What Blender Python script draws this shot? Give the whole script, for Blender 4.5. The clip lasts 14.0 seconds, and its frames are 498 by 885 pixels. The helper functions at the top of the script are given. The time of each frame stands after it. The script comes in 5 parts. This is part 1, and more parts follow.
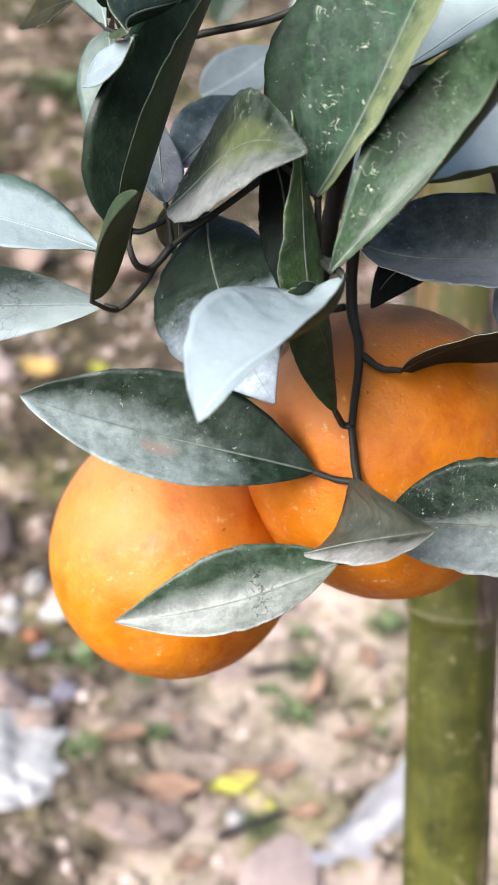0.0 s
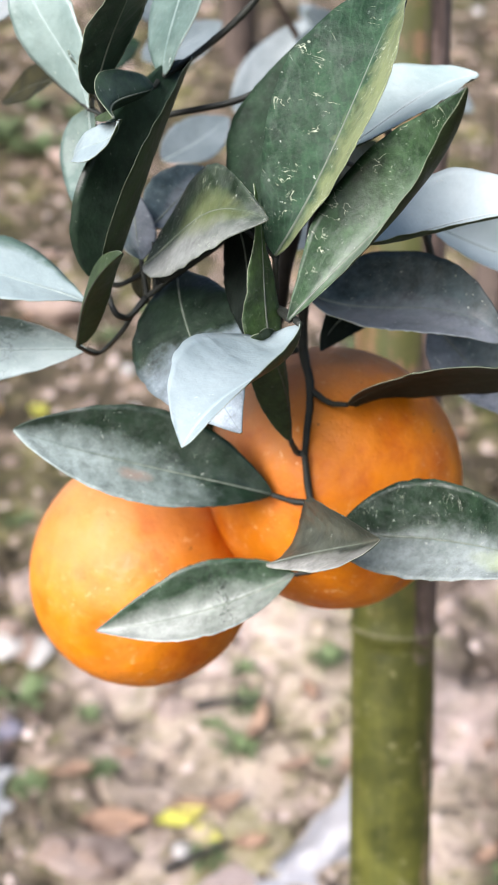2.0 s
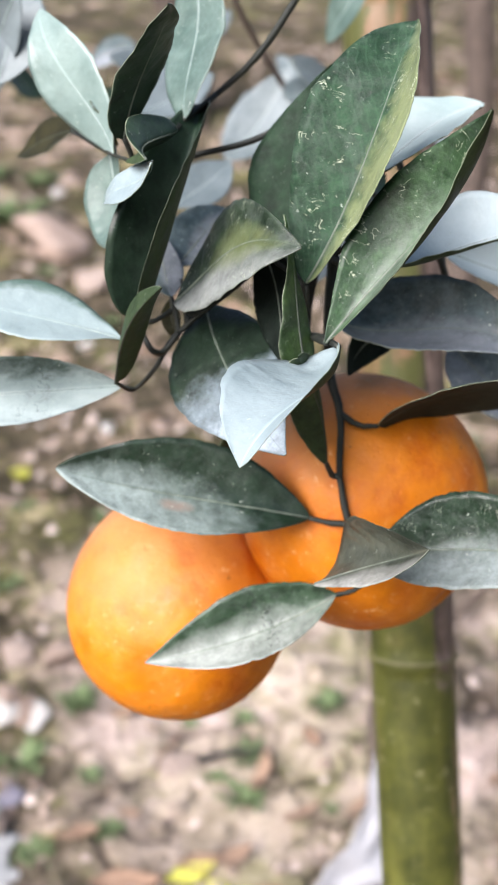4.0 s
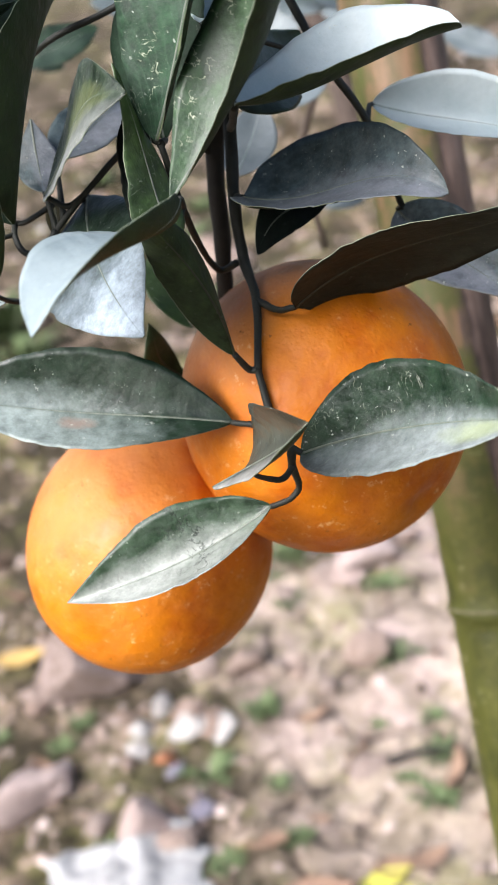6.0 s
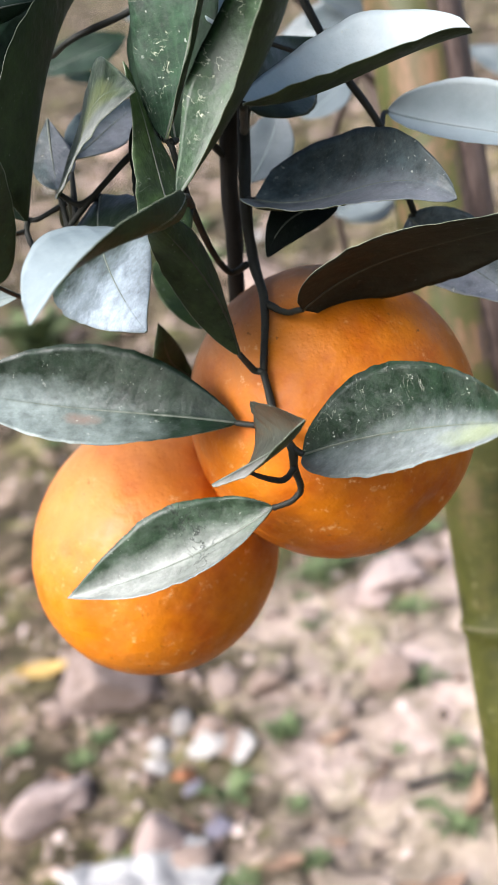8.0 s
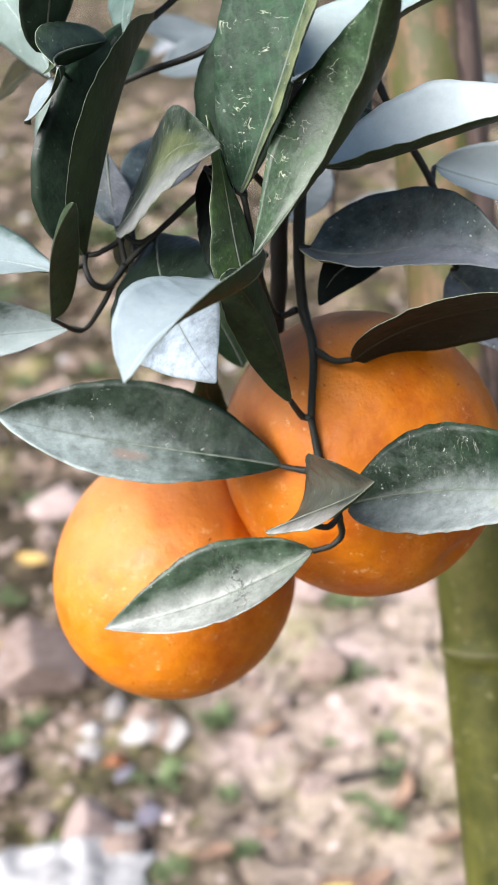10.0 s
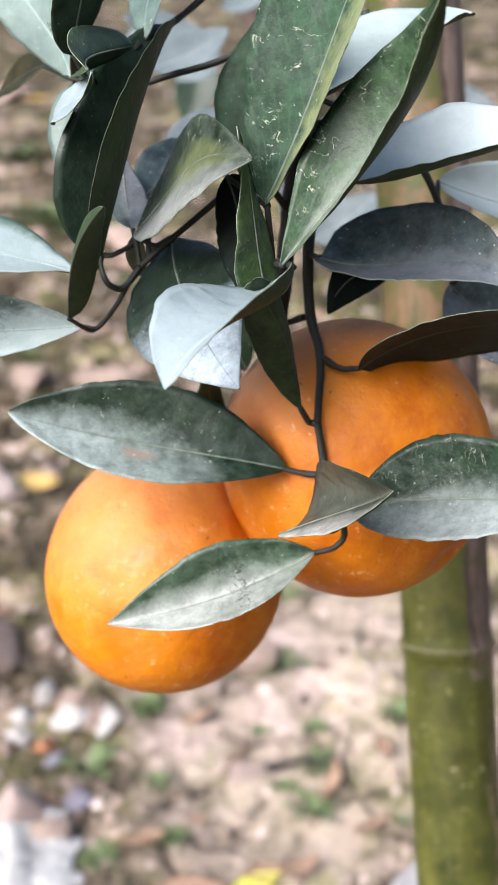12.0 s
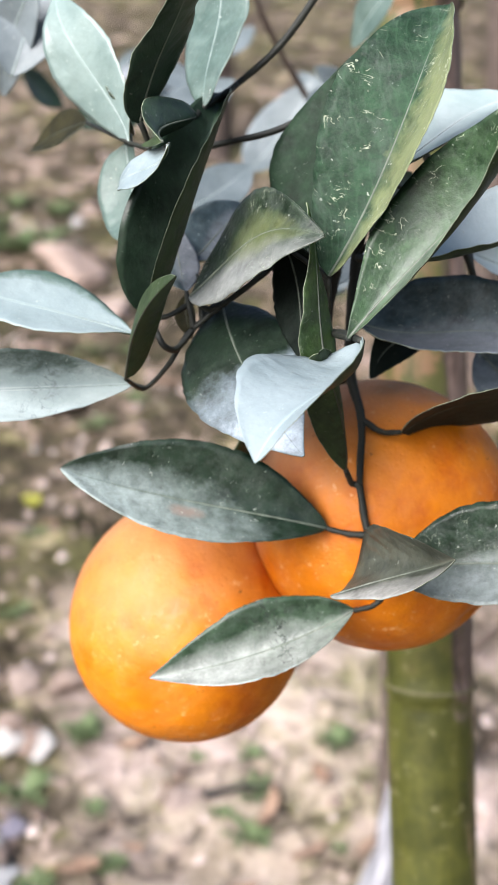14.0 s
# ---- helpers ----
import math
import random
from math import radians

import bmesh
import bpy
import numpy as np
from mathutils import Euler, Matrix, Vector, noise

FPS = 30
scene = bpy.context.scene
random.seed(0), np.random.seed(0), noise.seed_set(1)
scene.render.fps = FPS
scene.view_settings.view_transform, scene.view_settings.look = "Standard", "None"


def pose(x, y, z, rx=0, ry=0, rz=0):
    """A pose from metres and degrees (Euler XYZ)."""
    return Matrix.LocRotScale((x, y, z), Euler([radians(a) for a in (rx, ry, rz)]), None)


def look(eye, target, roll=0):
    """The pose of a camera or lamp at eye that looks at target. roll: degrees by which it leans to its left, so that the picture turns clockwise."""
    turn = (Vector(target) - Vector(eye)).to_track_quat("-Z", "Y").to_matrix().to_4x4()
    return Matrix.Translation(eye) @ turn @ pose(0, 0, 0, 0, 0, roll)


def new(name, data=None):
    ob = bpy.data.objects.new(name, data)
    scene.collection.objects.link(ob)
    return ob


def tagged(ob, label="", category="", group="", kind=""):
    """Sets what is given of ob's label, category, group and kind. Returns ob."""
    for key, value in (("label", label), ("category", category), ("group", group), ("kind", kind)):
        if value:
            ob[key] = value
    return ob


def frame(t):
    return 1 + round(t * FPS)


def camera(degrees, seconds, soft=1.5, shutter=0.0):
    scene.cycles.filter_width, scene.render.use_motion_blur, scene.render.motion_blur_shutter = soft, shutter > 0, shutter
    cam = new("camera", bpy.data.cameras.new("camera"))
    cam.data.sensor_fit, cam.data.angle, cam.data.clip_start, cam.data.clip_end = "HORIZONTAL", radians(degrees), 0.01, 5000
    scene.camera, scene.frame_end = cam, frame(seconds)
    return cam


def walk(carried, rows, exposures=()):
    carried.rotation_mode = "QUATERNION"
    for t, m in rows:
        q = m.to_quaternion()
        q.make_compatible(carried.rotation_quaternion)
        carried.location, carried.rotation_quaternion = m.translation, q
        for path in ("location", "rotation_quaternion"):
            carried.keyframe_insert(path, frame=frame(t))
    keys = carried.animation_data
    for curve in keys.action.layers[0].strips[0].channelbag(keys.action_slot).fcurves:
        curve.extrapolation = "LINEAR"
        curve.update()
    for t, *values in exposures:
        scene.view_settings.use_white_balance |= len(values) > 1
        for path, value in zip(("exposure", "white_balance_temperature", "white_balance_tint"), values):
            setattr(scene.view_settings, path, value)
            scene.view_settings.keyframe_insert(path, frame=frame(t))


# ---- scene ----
cam = camera(24.869, 14.0, soft=1.6)
cam.data.dof.use_dof = True
cam.data.dof.focus_distance = 0.308
cam.data.dof.aperture_fstop = 20.0
WALK = [
    (0.0, 0.00000, 0.00000, 1.33249, 65.147, 0.056, 0.500),
    (0.5, 0.00826, -0.00431, 1.32791, 65.423, -0.444, 1.082),
    (1.0, 0.01585, -0.00596, 1.32988, 65.864, -0.319, 0.560),
    (1.5, 0.01112, -0.03342, 1.33599, 66.539, 0.009, -0.911),
    (2.0, -0.00974, -0.04275, 1.34701, 67.243, -0.738, -2.737),
    (2.5, -0.05042, -0.05704, 1.34619, 67.448, -0.500, -6.130),
    (2.7, -0.05600, -0.05782, 1.34940, 67.574, -0.829, -7.085),
    (4.8, -0.01102, -0.03861, 1.31768, 71.567, 7.148, -1.505),
    (5.0, -0.00480, -0.03167, 1.30408, 71.785, 9.224, -0.669),
    (5.5, 0.04068, -0.02266, 1.28854, 72.213, 10.685, 2.823),
    (6.0, 0.05817, -0.02314, 1.28099, 71.887, 11.603, 2.988),
    (6.5, 0.07682, -0.02560, 1.27064, 72.384, 11.611, 4.144),
    (7.0, 0.07403, -0.02957, 1.26673, 72.634, 11.618, 4.156),
    (7.5, 0.07125, -0.02904, 1.27311, 73.212, 11.037, 4.919),
    (8.0, 0.06617, -0.02494, 1.27341, 73.436, 10.505, 5.191),
    (8.5, 0.05563, -0.02365, 1.27848, 73.369, 9.759, 5.081),
    (8.7, 0.05511, -0.02421, 1.27875, 73.481, 9.135, 5.159),
    (10.8, 0.01860, -0.03315, 1.30817, 71.358, 4.895, 1.001),
    (11.0, 0.01646, -0.03407, 1.30792, 71.571, 4.512, 0.822),
    (11.5, 0.00978, -0.03167, 1.30809, 71.214, 4.315, -0.405),
    (12.0, 0.00825, -0.03529, 1.30855, 71.065, 3.560, -0.733),
    (12.5, 0.00295, -0.03742, 1.31485, 71.096, 2.752, -0.884),
    (13.0, -0.00737, -0.03637, 1.31940, 71.354, 2.506, -1.758),
    (13.5, -0.00677, -0.03552, 1.32253, 71.770, 1.434, -1.950),
    (14.0, -0.03146, -0.03797, 1.32563, 71.836, 0.989, -4.233),
]
walk(cam, [(t, pose(*p)) for t, *p in WALK], exposures=[(0.0, 0.64), (14.0, 0.64)])

# ---- sky and sun: bright overcast day ----
world = bpy.data.worlds.new("overcast_sky")
scene.world = world
world.use_nodes = True
wt = world.node_tree
wt.nodes.clear()
sky = wt.nodes.new("ShaderNodeTexSky")
sky.sky_type = "NISHITA"
sky.sun_disc = False
sky.sun_elevation = radians(40)
sky.sun_rotation = radians(-137.5)
sky.air_density, sky.dust_density, sky.ozone_density = 1.0, 4.0, 1.0
bg = wt.nodes.new("ShaderNodeBackground")
bg.inputs["Strength"].default_value = 0.11
wo = wt.nodes.new("ShaderNodeOutputWorld")
wt.links.new(sky.outputs[0], bg.inputs["Color"])
wt.links.new(bg.outputs[0], wo.inputs["Surface"])
sun_data = bpy.data.lights.new("sun", "SUN")
sun_data.energy, sun_data.angle, sun_data.color = 5.0, radians(48), (0.985, 0.965, 1.0)
sun = new("sun", sun_data)
sun.matrix_world = look((-2.75, -3.0, 3.4), (0, 0, 0))


# ---- materials ----
class Mat:
    """A small wrapper that adds and links shader nodes."""

    def __init__(self, name, rough=0.5, metal=0.0, spec=0.5):
        self.m = bpy.data.materials.new(name)
        self.m.use_nodes = True
        self.t = self.m.node_tree
        self.p = self.t.nodes["Principled BSDF"]
        self.p.inputs["Roughness"].default_value = rough
        self.p.inputs["Metallic"].default_value = metal
        self.p.inputs["Specular IOR Level"].default_value = spec

    def node(self, kind, **settings):
        n = self.t.nodes.new("ShaderNode" + kind)
        for key, value in settings.items():
            n.inputs[key.replace("_", " ")].default_value = value
        return n

    def link(self, a, b):
        self.t.links.new(a, b)

    def coords(self, which="Object"):
        return self.node("TexCoord").outputs[which]

    def noise(self, vec, scale, detail=4.0, rough=0.55, distortion=0.0):
        n = self.node("TexNoise", Scale=scale, Detail=detail, Roughness=rough, Distortion=distortion)
        self.link(vec, n.inputs["Vector"])
        return n.outputs["Fac"]

    def ramp(self, fac, stops):
        n = self.node("ValToRGB")
        e = n.color_ramp.elements
        while len(e) < len(stops):
            e.new(0.5)
        for el, (pos, col) in zip(e, stops):
            el.position = pos
            el.color = (col, col, col, 1) if isinstance(col, float) else (*col, 1)
        self.link(fac, n.inputs[0])
        return n.outputs[0]

    def mix(self, fac, a, b, blend="MIX"):
        n = self.t.nodes.new("ShaderNodeMix")
        n.data_type, n.blend_type = "RGBA", blend
        for sock, val in ((n.inputs[0], fac), (n.inputs[6], a), (n.inputs[7], b)):
            if isinstance(val, (int, float)):
                sock.default_value = val
            elif isinstance(val, tuple):
                sock.default_value = (*val, 1)
            else:
                self.link(val, sock)
        return n.outputs[2]

    def math(self, op, a, b=0.0):
        n = self.t.nodes.new("ShaderNodeMath")
        n.operation = op
        for sock, val in zip(n.inputs, (a, b)):
            if isinstance(val, (int, float)):
                sock.default_value = val
            else:
                self.link(val, sock)
        return n.outputs[0]

    def split(self, vec):
        n = self.node("SeparateXYZ")
        self.link(vec, n.inputs[0])
        return n.outputs

    def random(self):
        return self.node("ObjectInfo").outputs["Random"]

    def bump(self, height, strength=0.3, distance=0.001, normal=None):
        n = self.node("Bump", Strength=strength, Distance=distance)
        self.link(height, n.inputs["Height"])
        if normal is not None:
            self.link(normal, n.inputs["Normal"])
        return n.outputs[0]

    def done(self, color=None, rough=None, normal=None):
        for sock, val in (("Base Color", color), ("Roughness", rough), ("Normal", normal)):
            if val is None:
                continue
            if isinstance(val, tuple):
                self.p.inputs[sock].default_value = (*val, 1)
            elif isinstance(val, (int, float)):
                self.p.inputs[sock].default_value = val
            else:
                self.link(val, self.p.inputs[sock])
        return self.m


def leaf_material(name, deep, fresh, rough, dust, spec=0.5, yellow=None, scars=0.0, trails=0.0, coat=0.12, lit_film=None, vein_depth=0.5, mottle=1.0):
    """A leathery citrus leaf: side veins, mottling, spray residue, painted sky light, scars. UV: x along the blade, y
    across it.
    yellow: colour, the middle and reach (along, across) and the strength of a discoloured patch.
    The pale film: its colour, amount, middle and reach; dust with sky light painted in on part of the blade."""
    m = Mat(name, spec=spec)
    m.p.inputs["Coat Weight"].default_value = coat
    m.p.inputs["Coat Roughness"].default_value = 0.24
    uv, ob = m.coords("UV"), m.coords("Object")
    u, v, _ = m.split(uv)
    across = m.math("ABSOLUTE", m.math("SUBTRACT", v, 0.5))
    phase = m.math("SUBTRACT", m.math("MULTIPLY", u, 40.0), m.math("MULTIPLY", across, 30.0))
    phase = m.math("ADD", phase, m.math("MULTIPLY", m.noise(ob, 60.0, 3.0), 9.0))
    vein = m.math("POWER", m.math("ABSOLUTE", m.math("SINE", phase)), 14.0)
    big = m.noise(ob, 48.0, 5.0, 0.65)
    fine = m.noise(ob, 900.0, 3.0, 0.6)
    col = m.mix(m.ramp(big, [(0.32, 0.0), (0.68, 1.0)]), deep, fresh)
    col = m.mix(m.math("MULTIPLY", vein, 0.16 * vein_depth), col, tuple(min(1.0, c * 1.7 + 0.01) for c in fresh))
    blot = m.noise(ob, 150.0, 7.0, 0.72, 0.2)
    col = m.mix(m.ramp(blot, [(0.36, 0.75 * mottle), (0.50, 0.0)]), col, tuple(c * 0.5 for c in deep))
    col = m.mix(m.ramp(blot, [(0.52, 0.0), (0.70, 0.55 * mottle)]), col, tuple(min(0.8, c * 1.9) for c in fresh))
    if lit_film:
        # Pale tone stands for sky light on one half, over dusty film.
        tone, amount, u0, v0, ru, rv = lit_film
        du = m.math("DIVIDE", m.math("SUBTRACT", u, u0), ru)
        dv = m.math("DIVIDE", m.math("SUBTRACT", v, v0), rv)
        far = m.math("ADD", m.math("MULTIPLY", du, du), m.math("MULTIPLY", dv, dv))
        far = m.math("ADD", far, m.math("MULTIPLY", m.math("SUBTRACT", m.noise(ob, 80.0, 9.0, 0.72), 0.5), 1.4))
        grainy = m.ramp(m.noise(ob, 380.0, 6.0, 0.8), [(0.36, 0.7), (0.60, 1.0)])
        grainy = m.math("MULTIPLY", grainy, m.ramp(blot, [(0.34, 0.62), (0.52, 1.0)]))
        paling = m.math("MULTIPLY", m.ramp(far, [(0.0, amount), (1.0, 0.0)]), grainy)
        col = m.mix(paling, col, tone)
    if yellow:
        tone, u0, v0, ru, rv, much = yellow
        du = m.math("DIVIDE", m.math("SUBTRACT", u, u0), ru)
        dv = m.math("DIVIDE", m.math("SUBTRACT", v, v0), rv)
        far = m.math("ADD", m.math("MULTIPLY", du, du), m.math("MULTIPLY", dv, dv))
        far = m.math("ADD", far, m.math("MULTIPLY", m.math("SUBTRACT", m.noise(ob, 105.0, 8.0, 0.72, 0.3), 0.5), 2.6))
        col = m.mix(m.ramp(far, [(0.0, much), (1.0, 0.0)]), col, tone)
    rib = m.ramp(across, [(0.0, 1.0), (0.03, 0.0)])
    col = m.mix(m.math("MULTIPLY", rib, 0.35), col, tuple(min(1.0, c * 2.2 + 0.015) for c in fresh))
    spots = m.ramp(m.noise(ob, 460.0, 6.0, 0.75), [(0.63, 0.0), (0.68, 1.0)])
    spots = m.math("MULTIPLY", spots, m.ramp(m.noise(ob, 85.0, 2.0), [(0.45, 0.0), (0.6, 1.0)]))
    film = m.ramp(m.noise(ob, 90.0, 10.0, 0.85, 0.15), [(0.46, 0.0), (0.72, 1.0)])
    dirt = m.math("MULTIPLY", m.math("MAXIMUM", m.math("MULTIPLY", spots, 0.5), m.math("MULTIPLY", film, 0.16)), dust)
    col = m.mix(dirt, col, (0.36, 0.40, 0.38))
    flecks = m.ramp(m.noise(ob, 620.0, 3.0, 0.6), [(0.67, 0.0), (0.71, 1.0)])
    flecks = m.math("MULTIPLY", flecks, m.ramp(m.noise(ob, 70.0, 3.0), [(0.42, 0.0), (0.58, 1.0)]))
    col = m.mix(m.math("MULTIPLY", flecks, min(1.0, dust * 0.7)), col, (0.52, 0.56, 0.50))
    height = m.math("ADD", m.math("MULTIPLY", vein, -0.25 * vein_depth), m.math("MULTIPLY", fine, 0.4))
    height = m.math("ADD", height, m.math("MULTIPLY", flecks, 0.8))
    if scars:
        long = m.node("Mapping")
        long.inputs["Scale"].default_value = (24.0, 6.0, 1.0)
        m.link(uv, long.inputs["Vector"])
        line = m.math("ABSOLUTE", m.math("SUBTRACT", m.noise(long.outputs[0], 1.0, 3.0, 0.55, 0.6), 0.5))
        line = m.ramp(line, [(0.0, 1.0), (0.005, 0.8), (0.014, 0.0)])
        patchy = m.math("ADD", m.noise(ob, 130.0, 4.0, 0.6), m.math("MULTIPLY", across, 0.18))
        line = m.math("MULTIPLY", line, m.ramp(patchy, [(0.59, 0.0), (0.68, 0.85)]))
        col = m.mix(m.math("MULTIPLY", line, scars), col, (0.56, 0.60, 0.46))
        height = m.math("ADD", height, m.math("MULTIPLY", line, 1.8))
    if trails:
        slant = m.node("Mapping")
        slant.inputs["Scale"].default_value = (16.0, 4.0, 1.0)
        slant.inputs["Rotation"].default_value = (0.0, 0.0, 0.5)
        m.link(uv, slant.inputs["Vector"])
        line = m.math("ABSOLUTE", m.math("SUBTRACT", m.noise(slant.outputs[0], 1.0, 4.0, 0.6, 0.5), 0.5))
        line = m.ramp(line, [(0.0, 1.0), (0.022, 0.0)])
        reach = m.math("ADD", m.math("ABSOLUTE", m.math("SUBTRACT", u, 0.38)), m.math("MULTIPLY", m.noise(ob, 120.0, 3.0), 0.4))
        line = m.math("MULTIPLY", line, m.ramp(reach, [(0.22, 1.0), (0.32, 0.0)]))
        col = m.mix(m.math("MULTIPLY", line, trails), col, (0.020, 0.028, 0.022))
        height = m.math("ADD", height, m.math("MULTIPLY", line, 1.6))
    col = m.mix(m.ramp(m.random(), [(0.0, 0.0), (1.0, 0.3)]), col, deep)
    r = m.math("ADD", m.math("MULTIPLY", big, 0.16), rough - 0.06)
    r = m.math("ADD", r, m.math("MULTIPLY", dirt, 0.25))
    r = m.math("ADD", r, m.math("MULTIPLY", m.math("SUBTRACT", blot, 0.5), 0.7 * mottle))
    n = m.bump(height, 0.35, 0.0004)
    n = m.bump(m.noise(ob, 330.0, 4.0, 0.6), 0.14, 0.0006, n)
    n = m.bump(m.noise(ob, 150.0, 5.0, 0.6), 0.30 + 0.25 * scars, 0.0014, n)
    n = m.bump(m.noise(ob, 60.0, 4.0, 0.5), 0.45, 0.0024, n)
    return m.done(col, r, n)


LEAF_TOP = leaf_material("leaf_top", (0.0050, 0.0160, 0.0072), (0.0130, 0.0340, 0.0155), 0.46, 0.35, 0.3, lit_film=((0.16, 0.21, 0.19), 0.15, 0.35, 0.6, 0.6, 0.5))
# Blade darkened for shade and tip whitened for sky light, in colour.
LEAF_SHADED = leaf_material("leaf_shaded_glossy", (0.0035, 0.0100, 0.0048), (0.0085, 0.0215, 0.0095), 0.44, 0.3, 0.3, lit_film=((0.42, 0.51, 0.60), 0.95, 1.0, 0.5, 0.56, 1.6))
LEAF_BLUISH = leaf_material("leaf_bluish_dark", (0.0150, 0.0290, 0.0330), (0.0700, 0.1000, 0.1100), 0.48, 1.6, 0.35, coat=0.12, lit_film=((0.30, 0.315, 0.355), 0.9, 0.66, 0.20, 0.75, 0.50))
LEAF_DUSTY = leaf_material("leaf_dusty", (0.030, 0.036, 0.026), (0.066, 0.072, 0.054), 0.5, 0.8, 0.3, lit_film=((0.46, 0.46, 0.44), 0.95, 0.45, 0.0, 0.9, 0.44))
LEAF_STAINED = leaf_material("leaf_stained", (0.0040, 0.0140, 0.0066), (0.0112, 0.0290, 0.0150), 0.42, 1.0, 0.4, yellow=((0.30, 0.19, 0.15), 0.53, 0.36, 0.09, 0.09, 0.7), coat=0.2, lit_film=((0.47, 0.56, 0.55), 0.95, 0.98, 0.18, 0.80, 0.66))
LEAF_EDGE = leaf_material("leaf_edge", (0.12, 0.145, 0.10), (0.22, 0.25, 0.18), 0.5, 0.0)
LEAF_SCARRED = leaf_material("leaf_scarred", (0.0105, 0.0335, 0.0130), (0.0350, 0.0730, 0.0310), 0.48, 0.9, 0.35, scars=1.0, lit_film=((0.26, 0.32, 0.26), 0.3, 0.45, 0.40, 0.6, 0.30))
LEAF_SPOTTED = leaf_material("leaf_spotted", (0.0068, 0.0250, 0.0120), (0.0230, 0.0560, 0.0290), 0.60, 1.0, 0.22, yellow=((0.265, 0.300, 0.145), 0.42, 0.12, 0.90, 0.40, 0.72), scars=1.0, coat=0.0, vein_depth=1.6)
LEAF_MOTTLED = leaf_material("leaf_mottled", (0.0070, 0.0160, 0.0085), (0.022, 0.038, 0.020), 0.46, 0.9, 0.35, yellow=((0.22, 0.25, 0.10), 0.60, 0.52, 0.36, 0.26, 0.30), scars=0.5, lit_film=((0.36, 0.37, 0.37), 0.6, 0.30, 0.10, 0.8, 0.40))
LEAF_PATCHED = leaf_material("leaf_patched", (0.0040, 0.0160, 0.0070), (0.0125, 0.0340, 0.0150), 0.42, 1.0, 0.4, yellow=((0.36, 0.42, 0.22), 0.80, 0.32, 0.24, 0.20, 0.6), scars=0.35, coat=0.2, lit_film=((0.40, 0.45, 0.46), 0.88, 0.74, 0.14, 0.90, 0.56))
LEAF_MINED = leaf_material("leaf_mined", (0.0076, 0.0260, 0.0100), (0.0323, 0.0620, 0.0340), 0.42, 1.0, 0.4, trails=1.0, coat=0.15, lit_film=((0.40, 0.42, 0.40), 0.92, 0.85, 0.24, 0.95, 0.62))
LEAF_GREEN = leaf_material("leaf_fresh", (0.022, 0.050, 0.014), (0.050, 0.088, 0.028), 0.5, 0.6, 0.3, scars=0.5)
# Near-black colour stands for deep shade on leaves under others.
LEAF_DEEP_SHADE = leaf_material("leaf_deep_shade", (0.0020, 0.0045, 0.0030), (0.0050, 0.0095, 0.0065), 0.6, 0.1, 0.15, coat=0.0)
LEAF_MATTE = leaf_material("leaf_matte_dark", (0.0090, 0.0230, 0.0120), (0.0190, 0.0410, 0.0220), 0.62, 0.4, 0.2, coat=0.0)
LEAF_UNDER = leaf_material("leaf_underside", (0.018, 0.034, 0.012), (0.034, 0.053, 0.021), 0.6, 0.2, 0.25, coat=0.0)
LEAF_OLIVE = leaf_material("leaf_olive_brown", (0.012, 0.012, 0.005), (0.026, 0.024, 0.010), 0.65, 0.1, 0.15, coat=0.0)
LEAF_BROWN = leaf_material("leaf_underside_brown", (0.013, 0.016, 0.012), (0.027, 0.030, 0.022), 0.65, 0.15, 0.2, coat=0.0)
# Next six leaves: sky sheen painted into a pale base colour.
LEAF_PALE = leaf_material("leaf_sky_pale", (0.120, 0.180, 0.168), (0.215, 0.290, 0.275), 0.42, 0.6, 0.6, coat=0.2, vein_depth=0.15, mottle=0.12)
LEAF_SILVER = leaf_material("leaf_sky_white", (0.38, 0.465, 0.490), (0.53, 0.605, 0.625), 0.55, 1.0, 0.4, coat=0.1, vein_depth=0.12, mottle=0.12)
LEAF_MINT = leaf_material("leaf_sky_mint", (0.31, 0.400, 0.395), (0.46, 0.545, 0.535), 0.55, 0.8, 0.35, coat=0.05, vein_depth=0.12, mottle=0.12)
LEAF_WHITISH = leaf_material("leaf_sky_whitish", (0.19, 0.245, 0.262), (0.29, 0.350, 0.372), 0.5, 0.8, 0.4, coat=0.1, vein_depth=0.12, mottle=0.12)
LEAF_STREAKED = leaf_material("leaf_sky_streaked", (0.25, 0.310, 0.310), (0.42, 0.485, 0.490), 0.5, 1.0, 0.4, yellow=((0.024, 0.046, 0.030), 0.42, 1.0, 0.42, 0.38, 1.0), trails=0.6, coat=0.05, vein_depth=0.12, mottle=0.12)
LEAF_RIMMED = leaf_material("leaf_sky_green_rim", (0.20, 0.262, 0.272), (0.31, 0.378, 0.388), 0.46, 0.7, 0.5, yellow=((0.034, 0.078, 0.050), 0.5, 1.0, 0.9, 0.17, 1.0), vein_depth=0.12, mottle=0.12)
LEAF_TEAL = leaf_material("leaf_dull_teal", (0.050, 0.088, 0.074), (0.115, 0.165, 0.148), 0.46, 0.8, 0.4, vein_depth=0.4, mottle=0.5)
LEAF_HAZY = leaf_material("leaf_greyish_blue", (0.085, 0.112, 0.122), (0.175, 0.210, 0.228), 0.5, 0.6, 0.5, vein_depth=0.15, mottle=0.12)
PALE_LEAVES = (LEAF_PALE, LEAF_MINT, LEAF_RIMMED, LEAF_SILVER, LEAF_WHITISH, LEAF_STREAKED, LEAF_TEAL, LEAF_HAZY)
DULL_LEAVES = (LEAF_UNDER, LEAF_BROWN, LEAF_OLIVE)


